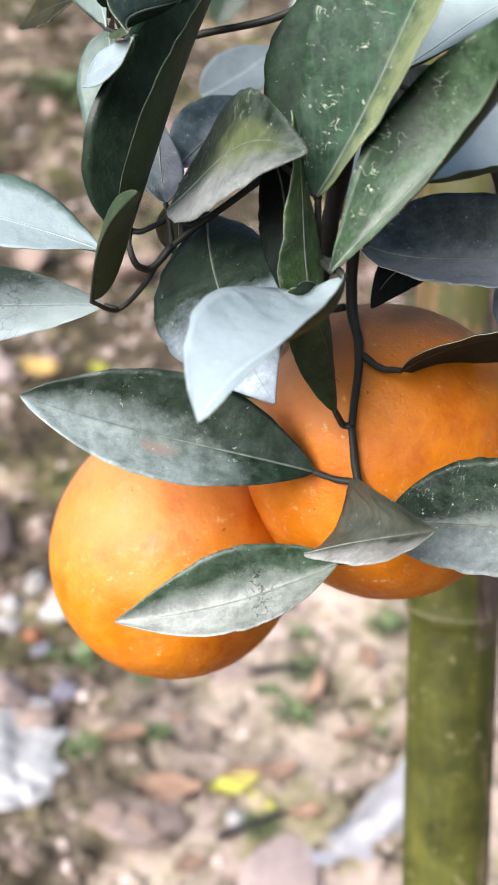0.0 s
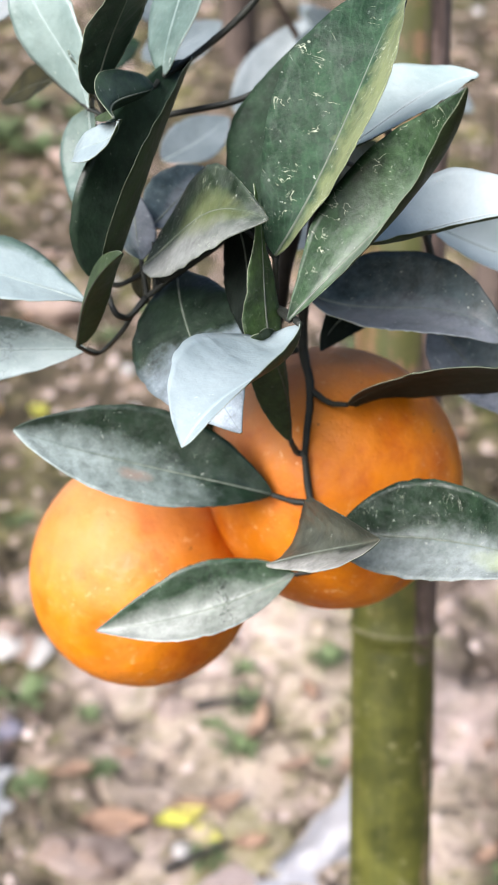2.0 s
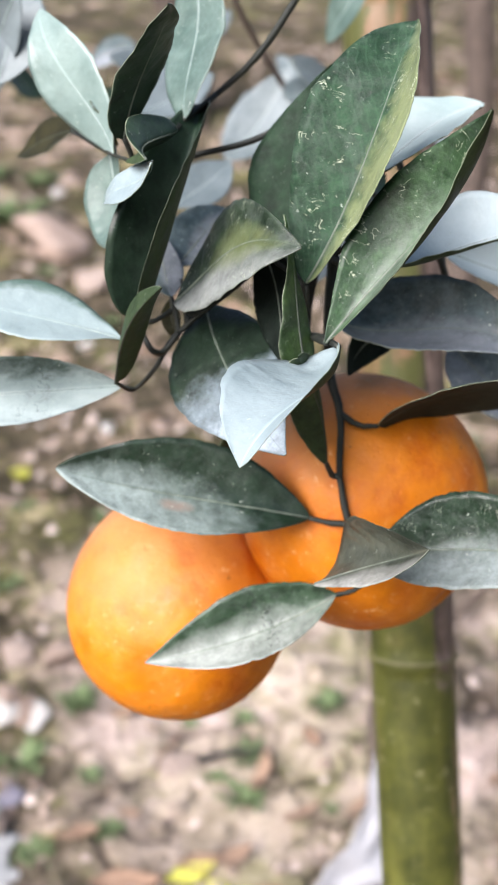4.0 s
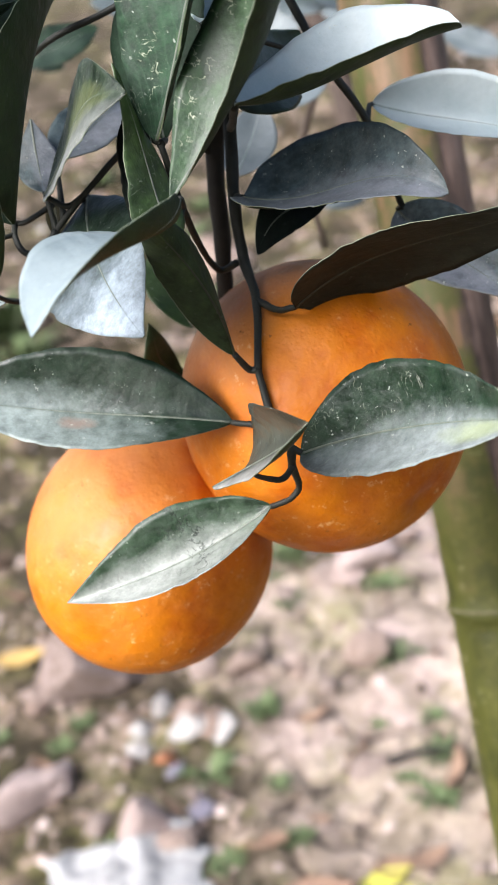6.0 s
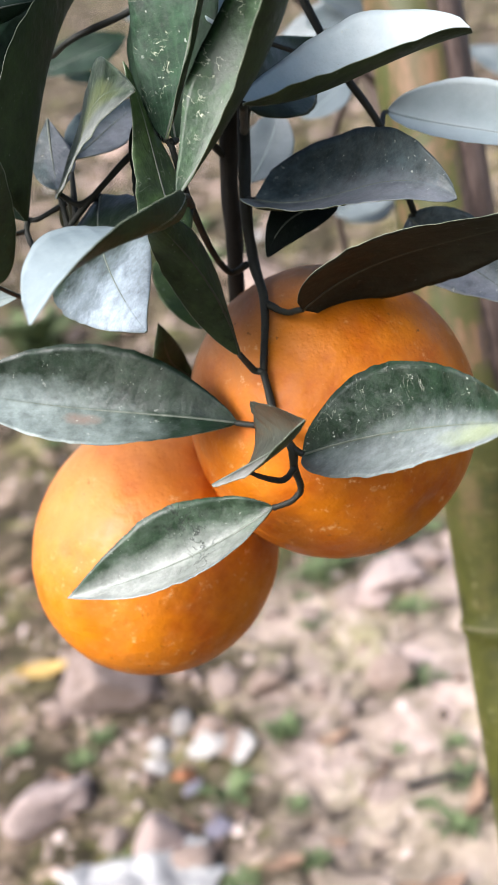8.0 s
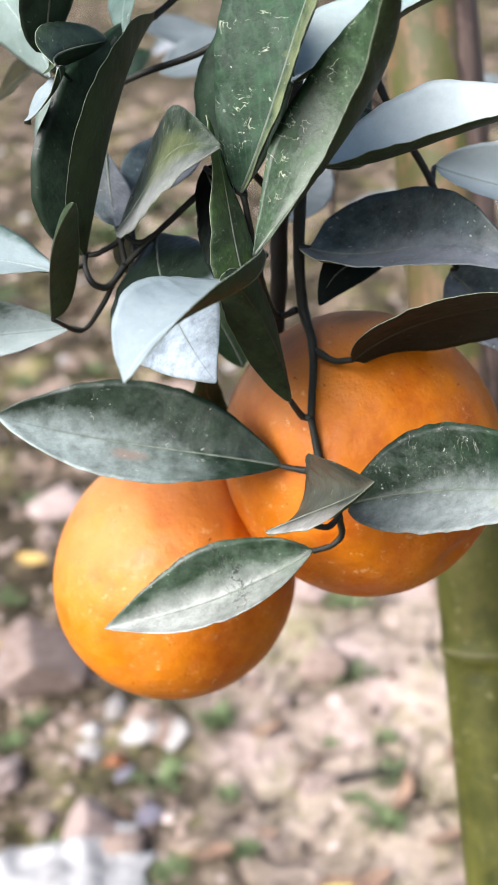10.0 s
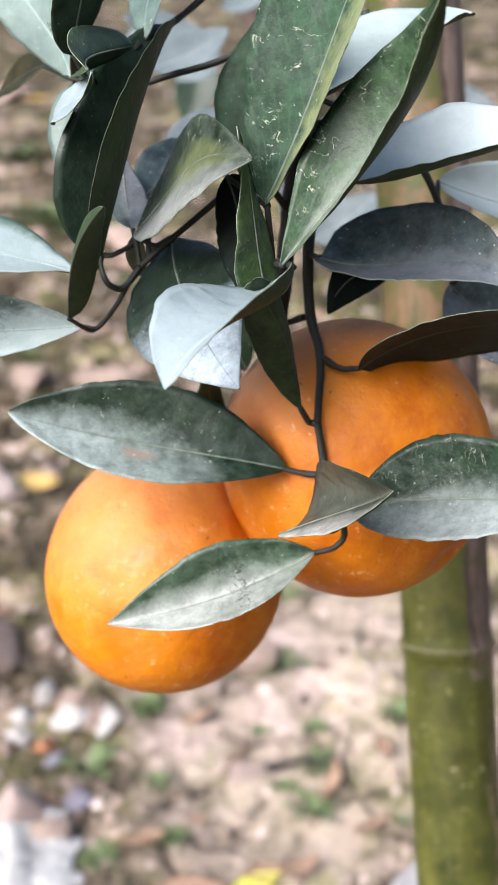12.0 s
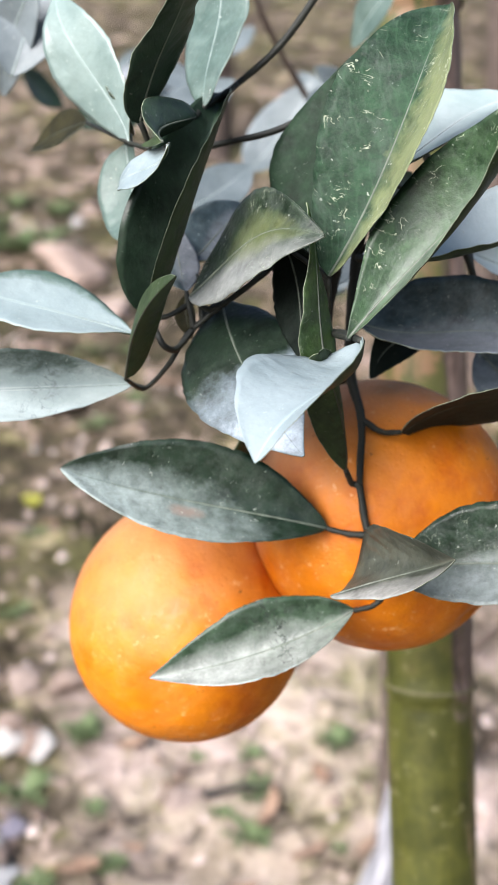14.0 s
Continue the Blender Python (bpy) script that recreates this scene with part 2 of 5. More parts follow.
def rib_material(name, dark, light):
    m = Mat(name, 0.5)
    f = m.noise(m.coords(), 300.0, 3.0)
    return m.done(m.ramp(f, [(0.3, dark), (0.7, light)]), 0.5)


def twig_material(name, dark, light, rough):
    m = Mat(name, rough)
    ob = m.coords()
    f = m.noise(ob, 160.0, 5.0, 0.65)
    g = m.noise(ob, 900.0, 3.0)
    return m.done(m.ramp(f, [(0.3, dark), (0.7, light)]), rough, m.bump(m.math("ADD", f, g), 0.4, 0.0006))


RIB = rib_material("leaf_rib", (0.07, 0.085, 0.066), (0.15, 0.17, 0.14))
DARK_RIB = rib_material("dull_leaf_rib", (0.019, 0.022, 0.013), (0.033, 0.037, 0.022))
PALE_RIB = rib_material("pale_leaf_rib", (0.17, 0.22, 0.21), (0.27, 0.325, 0.315))
TWIG = twig_material("twig_bark", (0.006, 0.008, 0.006), (0.018, 0.021, 0.015), 0.65)
OLD_WOOD = twig_material("old_branch_bark", (0.008, 0.007, 0.006), (0.022, 0.019, 0.016), 0.75)
GREEN_TWIG = twig_material("green_twig_bark", (0.03, 0.045, 0.022), (0.06, 0.085, 0.035), 0.5)


def orange_material(name, lit_side=None):
    """Glossy pitted peel with oil glands, paler scuffs, a trace of brown russet and a stalk end browned for shade; an
    optional way sets the side painted paler for light.
    """
    m = Mat(name, 0.5, spec=0.38)
    ob = m.coords()
    vor = m.t.nodes.new("ShaderNodeTexVoronoi")
    vor.inputs["Scale"].default_value = 560.0
    m.link(ob, vor.inputs["Vector"])
    gland = m.ramp(vor.outputs["Distance"], [(0.05, 1.0), (0.45, 0.0)])
    big = m.noise(ob, 55.0, 6.0, 0.68)
    flush = m.noise(ob, 22.0, 4.0, 0.6, 0.4)
    col = m.mix(m.ramp(big, [(0.40, 0.0), (0.60, 1.0)]), (0.46, 0.098, 0.0005), (0.61, 0.172, 0.0008))
    col = m.mix(m.ramp(flush, [(0.40, 0.0), (0.62, 0.6)]), col, (0.67, 0.215, 0.002))
    col = m.mix(m.math("MULTIPLY", gland, 0.12), col, (0.66, 0.15, 0.003))
    scuff = m.ramp(m.noise(ob, 300.0, 5.0, 0.7, 0.0), [(0.59, 0.0), (0.68, 1.0)])
    scuff = m.math("MULTIPLY", scuff, m.ramp(m.noise(ob, 40.0, 4.0), [(0.46, 0.0), (0.58, 1.0)]))
    haze = m.math("MULTIPLY", m.ramp(m.noise(ob, 75.0, 6.0, 0.7), [(0.42, 0.0), (0.70, 1.0)]), 0.13)
    col = m.mix(haze, col, (0.76, 0.36, 0.14))
    col = m.mix(m.math("MULTIPLY", scuff, 0.6), col, (0.88, 0.60, 0.30))
    russet = m.math("MULTIPLY", m.ramp(m.noise(ob, 48.0, 6.0, 0.7), [(0.55, 0.0), (0.72, 1.0)]), 0.32)
    col = m.mix(russet, col, (0.42, 0.16, 0.03))
    h = m.math("ADD", m.math("MULTIPLY", gland, -1.0), m.math("MULTIPLY", m.noise(ob, 1500.0, 2.0), 0.4))
    n = m.bump(h, 0.24, 0.0003)
    n = m.bump(m.noise(ob, 110.0, 4.0, 0.6), 0.5, 0.0014, n)
    n = m.bump(m.noise(ob, 48.0, 3.0, 0.5), 0.5, 0.0026, n)
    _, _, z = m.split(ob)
    # Stalk end is browned in colour for the shade of overhanging leaves.
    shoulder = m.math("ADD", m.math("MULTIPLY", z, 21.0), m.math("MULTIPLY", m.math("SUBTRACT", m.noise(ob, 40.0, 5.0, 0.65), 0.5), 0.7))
    shade_tone = m.ramp(shoulder, [(0.06, 0.0), (0.66, 0.88)])
    col = m.mix(shade_tone, col, (0.28, 0.150, 0.085))
    if lit_side:
        # Side towards the light is lifted to a paler peach in the colour.
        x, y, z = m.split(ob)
        way = m.math("ADD", m.math("ADD", m.math("MULTIPLY", x, lit_side[0]), m.math("MULTIPLY", y, lit_side[1])), m.math("MULTIPLY", z, lit_side[2]))
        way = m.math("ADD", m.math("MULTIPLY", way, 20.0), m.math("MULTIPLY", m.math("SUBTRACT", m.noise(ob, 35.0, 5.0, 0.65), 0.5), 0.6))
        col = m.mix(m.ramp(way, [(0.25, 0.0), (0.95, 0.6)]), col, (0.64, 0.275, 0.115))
    dots = m.ramp(m.noise(ob, 420.0, 2.0, 0.5), [(0.70, 0.0), (0.74, 1.0)])
    dots = m.math("MULTIPLY", dots, m.ramp(m.noise(ob, 30.0, 2.0), [(0.45, 0.0), (0.6, 1.0)]))
    col = m.mix(m.math("MULTIPLY", dots, 0.75), col, (0.10, 0.04, 0.012))
    wax = m.ramp(m.noise(ob, 85.0, 5.0, 0.65), [(0.38, 0.42), (0.62, 0.64)])
    return m.done(col, m.math("ADD", wax, m.math("MULTIPLY", shade_tone, 0.12)), n)


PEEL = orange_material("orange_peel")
LIT_PEEL = orange_material("orange_peel_lit_side", (-0.47, -0.82, 0.32))


def bamboo_material():
    """Weathered bamboo: olive culm, faint lengthwise streaks, pale flecks; orange-brown streaks higher up."""
    m = Mat("bamboo_culm", 0.5)
    ob = m.coords()
    mp = m.node("Mapping")
    mp.inputs["Scale"].default_value = (1.0, 1.0, 0.16)
    m.link(ob, mp.inputs["Vector"])
    streak = m.noise(mp.outputs[0], 120.0, 6.0, 0.7)
    blot = m.noise(ob, 26.0, 6.0, 0.7, 0.4)
    x, y, z = m.split(ob)
    speck = m.ramp(m.noise(ob, 150.0, 5.0, 0.75), [(0.60, 0.0), (0.68, 1.0)])
    col = m.mix(m.ramp(blot, [(0.32, 0.0), (0.68, 1.0)]), (0.026, 0.032, 0.004), (0.125, 0.130, 0.021))
    col = m.mix(m.ramp(streak, [(0.45, 0.0), (0.75, 0.5)]), col, (0.145, 0.138, 0.028))
    moss = m.math("MULTIPLY", m.ramp(m.noise(ob, 42.0, 8.0, 0.75), [(0.48, 0.0), (0.60, 1.0)]), 0.42)
    col = m.mix(moss, col, (0.026, 0.034, 0.008))
    scar = m.math("MULTIPLY", m.ramp(m.noise(mp.outputs[0], 55.0, 4.0, 0.6), [(0.6, 0.0), (0.68, 1.0)]), m.ramp(m.noise(ob, 14.0, 3.0), [(0.43, 0.0), (0.56, 0.5)]))
    col = m.mix(scar, col, (0.34, 0.22, 0.11))
    col = m.mix(m.math("MULTIPLY", speck, 0.6), col, (0.34, 0.31, 0.16))
    worn = m.math("MULTIPLY", m.ramp(m.math("ADD", m.math("MULTIPLY", x, -18.0), m.math("MULTIPLY", m.noise(mp.outputs[0], 70.0, 5.0, 0.7), 0.9)), [(0.72, 0.0), (0.86, 0.8)]), m.ramp(m.noise(ob, 60.0, 4.0, 0.7), [(0.42, 0.0), (0.54, 1.0)]))
    col = m.mix(worn, col, (0.36, 0.25, 0.15))
    edge = m.math("ADD", m.math("MULTIPLY", m.math("SUBTRACT", blot, 0.5), 0.5), z)
    high = m.ramp(m.math("MULTIPLY", edge, 0.5), [(0.51, 0.0), (0.58, 1.0)])
    green_high = m.mix(m.ramp(streak, [(0.35, 0.0), (0.6, 1.0)]), (0.044, 0.052, 0.010), (0.19, 0.112, 0.060))
    green_high = m.mix(m.ramp(m.noise(ob, 30.0, 6.0, 0.7), [(0.47, 0.0), (0.53, 0.9)]), green_high, (0.062, 0.071, 0.015))
    col = m.mix(high, col, green_high)
    side = m.math("ADD", m.math("MULTIPLY", x, -18.0), m.math("ADD", 0.45, m.math("MULTIPLY", m.math("SUBTRACT", streak, 0.5), 0.5)))
    flank = m.math("MULTIPLY", m.ramp(side, [(0.54, 0.0), (0.58, 1.0)]), m.ramp(m.math("MULTIPLY", edge, 0.5), [(0.49, 0.0), (0.515, 1.0)]))
    grain = m.math("ADD", m.math("MULTIPLY", streak, 0.7), m.math("MULTIPLY", blot, 0.3))
    bark = m.ramp(grain, [(0.38, (0.045, 0.029, 0.024)), (0.5, (0.130, 0.088, 0.072)), (0.62, (0.27, 0.195, 0.165))])
    col = m.mix(flank, col, bark)
    groove = m.math("MULTIPLY", m.ramp(m.math("ABSOLUTE", m.math("SUBTRACT", side, 0.57)), [(0.02, 1.0), (0.07, 0.0)]), flank)
    col = m.mix(m.math("MULTIPLY", groove, 0.8), col, (0.018, 0.012, 0.010))
    n = m.bump(m.math("ADD", streak, m.math("MULTIPLY", blot, 0.6)), 0.4, 0.0012)
    return m.done(col, m.ramp(blot, [(0.3, 0.42), (0.7, 0.68)]), n)


BAMBOO = bamboo_material()



def rough_material(name, stops, scale, rough=0.85, bump=0.02, tint=None, fine=14.0):
    """Earth, stone or bark: two scales of noise through a colour ramp, shifted a little from piece to piece."""
    m = Mat(name, rough, spec=0.3)
    ob = m.coords()
    f = m.noise(ob, scale, 8.0, 0.68, 0.3)
    g = m.noise(ob, scale * fine, 4.0, 0.6)
    mixed = m.math("ADD", m.math("MULTIPLY", f, 0.75), m.math("MULTIPLY", g, 0.25))
    col = m.ramp(mixed, stops)
    if tint:
        shift = m.ramp(m.random(), [(0.0, 0.0), (1.0, 0.6)])
        col = m.mix(shift, col, m.mix(1.0, col, tint, "MULTIPLY"))
    return m.done(col, rough, m.bump(mixed, 0.8, bump))


STONE = rough_material("field_stone", [(0.3, (0.20, 0.150, 0.125)), (0.5, (0.43, 0.340, 0.300)), (0.7, (0.68, 0.57, 0.53))], 14.0, 0.85, 0.014, (0.72, 0.60, 0.50))
PINK_STONE = rough_material("pink_field_stone", [(0.3, (0.30, 0.235, 0.215)), (0.5, (0.55, 0.450, 0.425)), (0.7, (0.74, 0.645, 0.62))], 14.0, 0.85, 0.014, (0.9, 0.82, 0.78))
PALE_STONE = rough_material("pale_stone", [(0.3, (0.42, 0.40, 0.385)), (0.7, (0.68, 0.67, 0.66))], 20.0, 0.8, 0.008, (0.9, 0.84, 0.8))
RED_STONE = rough_material("brick_chip", [(0.3, (0.36, 0.14, 0.07)), (0.7, (0.55, 0.25, 0.14))], 30.0, 0.85, 0.006)
DARK_STONE = rough_material("brown_stone", [(0.36, (0.15, 0.112, 0.092)), (0.5, (0.33, 0.250, 0.220)), (0.62, (0.55, 0.44, 0.40))], 16.0, 0.88, 0.02)
SLATE = rough_material("bluish_chip", [(0.3, (0.16, 0.15, 0.20)), (0.7, (0.32, 0.30, 0.36))], 30.0, 0.8, 0.006)
TRUNK_BARK = rough_material("trunk_bark", [(0.3, (0.050, 0.038, 0.033)), (0.55, (0.105, 0.080, 0.068)), (0.72, (0.19, 0.150, 0.132))], 30.0, 0.85, 0.006)
STRIP_FILM = rough_material("white_film_strip", [(0.3, (0.23, 0.23, 0.255)), (0.7, (0.34, 0.34, 0.365))], 12.0, 0.45, 0.004)
DRY_LEAF = rough_material("dry_leaf", [(0.3, (0.17, 0.11, 0.075)), (0.7, (0.40, 0.28, 0.21))], 40.0, 0.8, 0.002, (0.7, 0.6, 0.55))
YELLOW_LEAF = rough_material("fallen_yellow_leaf", [(0.3, (0.42, 0.40, 0.06)), (0.7, (0.58, 0.56, 0.14))], 40.0, 0.6, 0.002)
AMBER_LEAF = rough_material("fallen_amber_leaf", [(0.3, (0.40, 0.26, 0.08)), (0.7, (0.56, 0.40, 0.16))], 40.0, 0.65, 0.002)
WEED = rough_material("weed_green", [(0.3, (0.065, 0.098, 0.045)), (0.7, (0.185, 0.230, 0.115))], 60.0, 0.65, 0.001, (0.8, 0.9, 0.7))
FILM = rough_material("white_plastic_film", [(0.35, (0.17, 0.17, 0.175)), (0.5, (0.36, 0.36, 0.365)), (0.7, (0.46, 0.46, 0.465))], 12.0, 0.45, 0.004)


def ground_material():
    """Trodden clay: pinkish beige clods parted by dark gaps, olive moss film, dark blotches and pale dust."""
    m = Mat("orchard_soil", 0.92, spec=0.2)
    ob = m.coords()
    large = m.noise(ob, 1.3, 5.0, 0.6, 0.4)
    mid = m.noise(ob, 8.0, 6.0, 0.65, 0.4)
    crumb = m.noise(ob, 50.0, 6.0, 0.7)
    warp = m.node("TexNoise", Scale=9.0, Detail=4.0)
    m.link(ob, warp.inputs["Vector"])
    bent = m.t.nodes.new("ShaderNodeMix")
    bent.data_type = "VECTOR"
    bent.inputs[0].default_value = 0.10
    m.link(ob, bent.inputs[4])
    m.link(warp.outputs["Color"], bent.inputs[5])
    vor = m.t.nodes.new("ShaderNodeTexVoronoi")
    vor.feature = "DISTANCE_TO_EDGE"
    vor.inputs["Scale"].default_value = 11.0
    m.link(bent.outputs[1], vor.inputs["Vector"])
    gap = m.math("MULTIPLY", m.ramp(vor.outputs["Distance"], [(0.0, 1.0), (0.10, 0.0)]), m.ramp(mid, [(0.40, 1.0), (0.56, 0.15)]))
    tone = m.math("ADD", m.math("MULTIPLY", mid, 0.72), m.math("MULTIPLY", crumb, 0.28))
    col = m.ramp(tone, [(0.34, (0.22, 0.165, 0.135)), (0.45, (0.43, 0.340, 0.300)), (0.54, (0.60, 0.472, 0.432)), (0.66, (0.72, 0.590, 0.560))])
    moss = m.math("MULTIPLY", m.ramp(m.noise(ob, 3.6, 6.0, 0.7, 0.6), [(0.40, 0.0), (0.58, 0.50)]), m.ramp(crumb, [(0.3, 1.0), (0.7, 0.55)]))
    col = m.mix(moss, col, m.ramp(tone, [(0.38, (0.12, 0.112, 0.04)), (0.62, (0.50, 0.455, 0.255))]))
    col = m.mix(m.math("MULTIPLY", m.ramp(large, [(0.46, 0.0), (0.64, 1.0)]), 0.45), col, (0.17, 0.125, 0.09))
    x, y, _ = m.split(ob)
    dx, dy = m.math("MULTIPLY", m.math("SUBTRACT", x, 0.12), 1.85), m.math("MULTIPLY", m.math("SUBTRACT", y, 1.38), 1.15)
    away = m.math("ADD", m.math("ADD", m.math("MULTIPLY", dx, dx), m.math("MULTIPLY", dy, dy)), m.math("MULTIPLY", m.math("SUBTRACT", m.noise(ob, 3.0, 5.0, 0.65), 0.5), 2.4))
    # Away from the pale clay: dark litter soil, with tree shade in its colour.
    shaded_humus = m.ramp(away, [(0.2, 0.0), (0.9, 0.9)])
    col = m.mix(shaded_humus, col, m.ramp(tone, [(0.40, (0.022, 0.017, 0.009)), (0.48, (0.070, 0.056, 0.030)), (0.535, (0.20, 0.148, 0.100)), (0.605, (0.58, 0.435, 0.375))]))
    green = m.math("MULTIPLY", m.ramp(m.noise(ob, 4.2, 7.0, 0.72, 0.4), [(0.50, 0.0), (0.58, 0.8)]), m.ramp(crumb, [(0.35, 1.0), (0.65, 0.5)]))
    col = m.mix(green, col, m.ramp(tone, [(0.4, (0.060, 0.072, 0.014)), (0.6, (0.27, 0.270, 0.085))]))
    # Dark brown blotches, stronger away from the pale clay.
    dark_blot = m.math("MULTIPLY", m.ramp(m.noise(ob, 5.5, 6.0, 0.7, 0.5), [(0.45, 0.0), (0.57, 0.92)]), m.ramp(away, [(0.1, 0.08), (0.8, 1.0)]))
    col = m.mix(dark_blot, col, (0.045, 0.038, 0.022))
    col = m.mix(m.math("MULTIPLY", gap, 0.7), col, (0.055, 0.040, 0.028))
    h = m.math("SUBTRACT", m.math("ADD", m.math("MULTIPLY", mid, 1.0), m.math("MULTIPLY", crumb, 0.5)), m.math("MULTIPLY", gap, 0.7))
    return m.done(col, 0.92, m.bump(h, 0.9, 0.03))


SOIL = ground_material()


def pebble_material():
    """Loose rubble, each piece from dark earth to pale pink."""
    m = Mat("rubble", 0.9, spec=0.2)
    ob = m.coords()
    island = m.node("NewGeometry").outputs["Random Per Island"]
    f = m.math("ADD", m.math("MULTIPLY", island, 0.75), m.math("MULTIPLY", m.noise(ob, 90.0, 5.0, 0.7), 0.25))
    col = m.ramp(f, [(0.12, (0.05, 0.038, 0.028)), (0.35, (0.19, 0.145, 0.115)), (0.6, (0.34, 0.265, 0.23)), (0.9, (0.55, 0.46, 0.43))])
    return m.done(col, 0.9, m.bump(m.noise(ob, 160.0, 4.0), 0.6, 0.004))


PEBBLE = pebble_material()


# ---- building helpers ----
def part(name, bm, material, parent=None, label="", smooth=True):
    """Links a bmesh as one mesh object, under a thing or a part."""
    me = bpy.data.meshes.new(name)
    bm.normal_update()
    bm.to_mesh(me)
    bm.free()
    for mat in material if isinstance(material, (list, tuple)) else [material]:
        me.materials.append(mat)
    if smooth:
        me.polygons.foreach_set("use_smooth", [True] * len(me.polygons))
    ob = new(name, me)
    if parent is not None:
        ob.parent = parent
    if label:
        ob["label"] = label
    return ob


def empty(name, at=(0, 0, 0)):
    ob = new(name)
    ob.location = at
    ob.empty_display_size = 0.02
    return ob


def smooth_path(points, per=8):
    """A Catmull-Rom line through the points."""
    pts = [Vector(p) for p in points]
    pts = [pts[0] * 2 - pts[1]] + pts + [pts[-1] * 2 - pts[-2]]
    out = []
    for a, b, c, d in zip(pts, pts[1:], pts[2:], pts[3:]):
        for k in range(per):
            t = k / per
            out.append(0.5 * (2 * b + (c - a) * t + (2 * a - 5 * b + 4 * c - d) * t * t + (3 * b - a - 3 * c + d) * t ** 3))
    out.append(pts[-2])
    return out


def tube(bm, points, radii, sides=10, per=8, rough=0.0, seed=0):
    """A tapered, slightly uneven round stem along the points."""
    line = smooth_path(points, per)
    n = len(line)
    rings = []
    ref = Vector((0.31, 0.87, 0.38))
    for i, p in enumerate(line):
        d = (line[min(i + 1, n - 1)] - line[max(i - 1, 0)]).normalized()
        x = d.cross(ref).normalized()
        y = d.cross(x)
        f = i / (n - 1) * (len(radii) - 1)
        k = min(int(f), len(radii) - 2)
        r = radii[k] + (radii[k + 1] - radii[k]) * (f - k)
        ring = []
        for j in range(sides):
            a = 2 * math.pi * j / sides
            w = 1 + rough * noise.noise(Vector((math.cos(a) * 2 + seed, math.sin(a) * 2, i * 0.45)))
            ring.append(bm.verts.new(p + (x * math.cos(a) + y * math.sin(a)) * r * w))
        rings.append(ring)
    for a, b in zip(rings, rings[1:]):
        for j in range(sides):
            bm.faces.new((a[j], a[(j + 1) % sides], b[(j + 1) % sides], b[j]))
    bm.faces.new(rings[0][::-1])
    bm.faces.new(rings[-1])
    return bm


# ---- ground: a clay slope under the trees, one sheet to the horizon ----
SLOPE = 0.2121


def ground_height(x, y):
    d = math.hypot(x, y)
    rise = SLOPE * y if abs(y) < 14 else SLOPE * math.copysign(14 + 10 * (1 - math.exp(-(abs(y) - 14) / 10)), y)
    lump = 0.026 * noise.noise(Vector((x * 3.1, y * 3.1, 0.3))) + 0.016 * noise.noise(Vector((x * 9, y * 9, 4.2)))
    if d < 7:
        lump += 0.008 * noise.noise(Vector((x * 26, y * 26, 1.7)))
    return rise + lump


def build_ground():
    def axis(fine_from, fine_to, step, far):
        mid = [fine_from + step * i for i in range(int(round((fine_to - fine_from) / step)) + 1)]
        out, s, p = [], step, mid[-1]
        while p < far:
            s *= 1.22
            p += s
            out.append(p)
        low, s, p = [], step, mid[0]
        while p > -far:
            s *= 1.22
            p -= s
            low.append(p)
        return low[::-1] + mid + out

    xs, ys = axis(-1.4, 1.2, 0.02, 1500), axis(0.6, 4.2, 0.02, 1500)
    verts = [(x, y, ground_height(x, y)) for y in ys for x in xs]
    w = len(xs)
    faces = [(j * w + i, j * w + i + 1, (j + 1) * w + i + 1, (j + 1) * w + i) for j in range(len(ys) - 1) for i in range(w - 1)]
    me = bpy.data.meshes.new("ground")
    me.from_pydata(verts, [], faces)
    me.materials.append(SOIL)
    me.polygons.foreach_set("use_smooth", [True] * len(faces))
    return tagged(new("ground", me), "pinkish clay orchard soil, trodden, mossy and crumbly", "soil", kind="structure")


build_ground()


# ---- things on the ground ----
def stone_mesh(seed, squash, lumps=1.0):
    """A broken, weathered stone about one unit across."""
    bm = bmesh.new()
    bmesh.ops.create_icosphere(bm, subdivisions=3, radius=0.5)
    rng = random.Random(seed)
    cuts = []
    for _ in range(9):
        d = Vector((rng.uniform(-1, 1), rng.uniform(-1, 1), rng.uniform(-0.6, 1))).normalized()
        cuts.append((d, rng.uniform(0.20, 0.38)))
    for v in bm.verts:
        for d, lim in cuts:
            over = v.co.dot(d) - lim
            if over > 0:
                v.co -= d * over * 0.97
        v.co *= 1 + 0.10 * lumps * noise.noise(v.co * 3.2 + Vector((seed, 0, 0))) + 0.05 * lumps * noise.noise(v.co * 9 + Vector((0, seed, 0)))
        v.co.z *= squash
    me = bpy.data.meshes.new("stone")
    bm.to_mesh(me)
    bm.free()
    me.polygons.foreach_set("use_smooth", [True] * len(me.polygons))
    return me


def stone(x, y, size, label, material=STONE, squash=0.6, turn=0.0, seed=1, stretch=1.0, sink=0.3, group=""):
    me = stone_mesh(seed, squash)
    me.materials.append(material)
    ob = new("stone", me)
    ob.matrix_basis = pose(x, y, ground_height(x, y) + size * squash * (0.5 - sink), math.degrees(math.atan(SLOPE)), 0, turn)
    ob.scale = (size * stretch, size, size)
    return tagged(ob, label, "stone", group)


stone(-0.508, 1.660, 0.2000, "large angular brown-pink stone sunk in clay", DARK_STONE, 0.85, 20, 9, 1.00)
stone(-0.555, 1.415, 0.1434, "rounded pink field stone on the clay", PINK_STONE, 0.65, 67, 2, 1.10)
stone(-0.368, 1.341, 0.1028, "upright greyish pink stone on the clay", PINK_STONE, 1.00, 134, 3, 0.80)
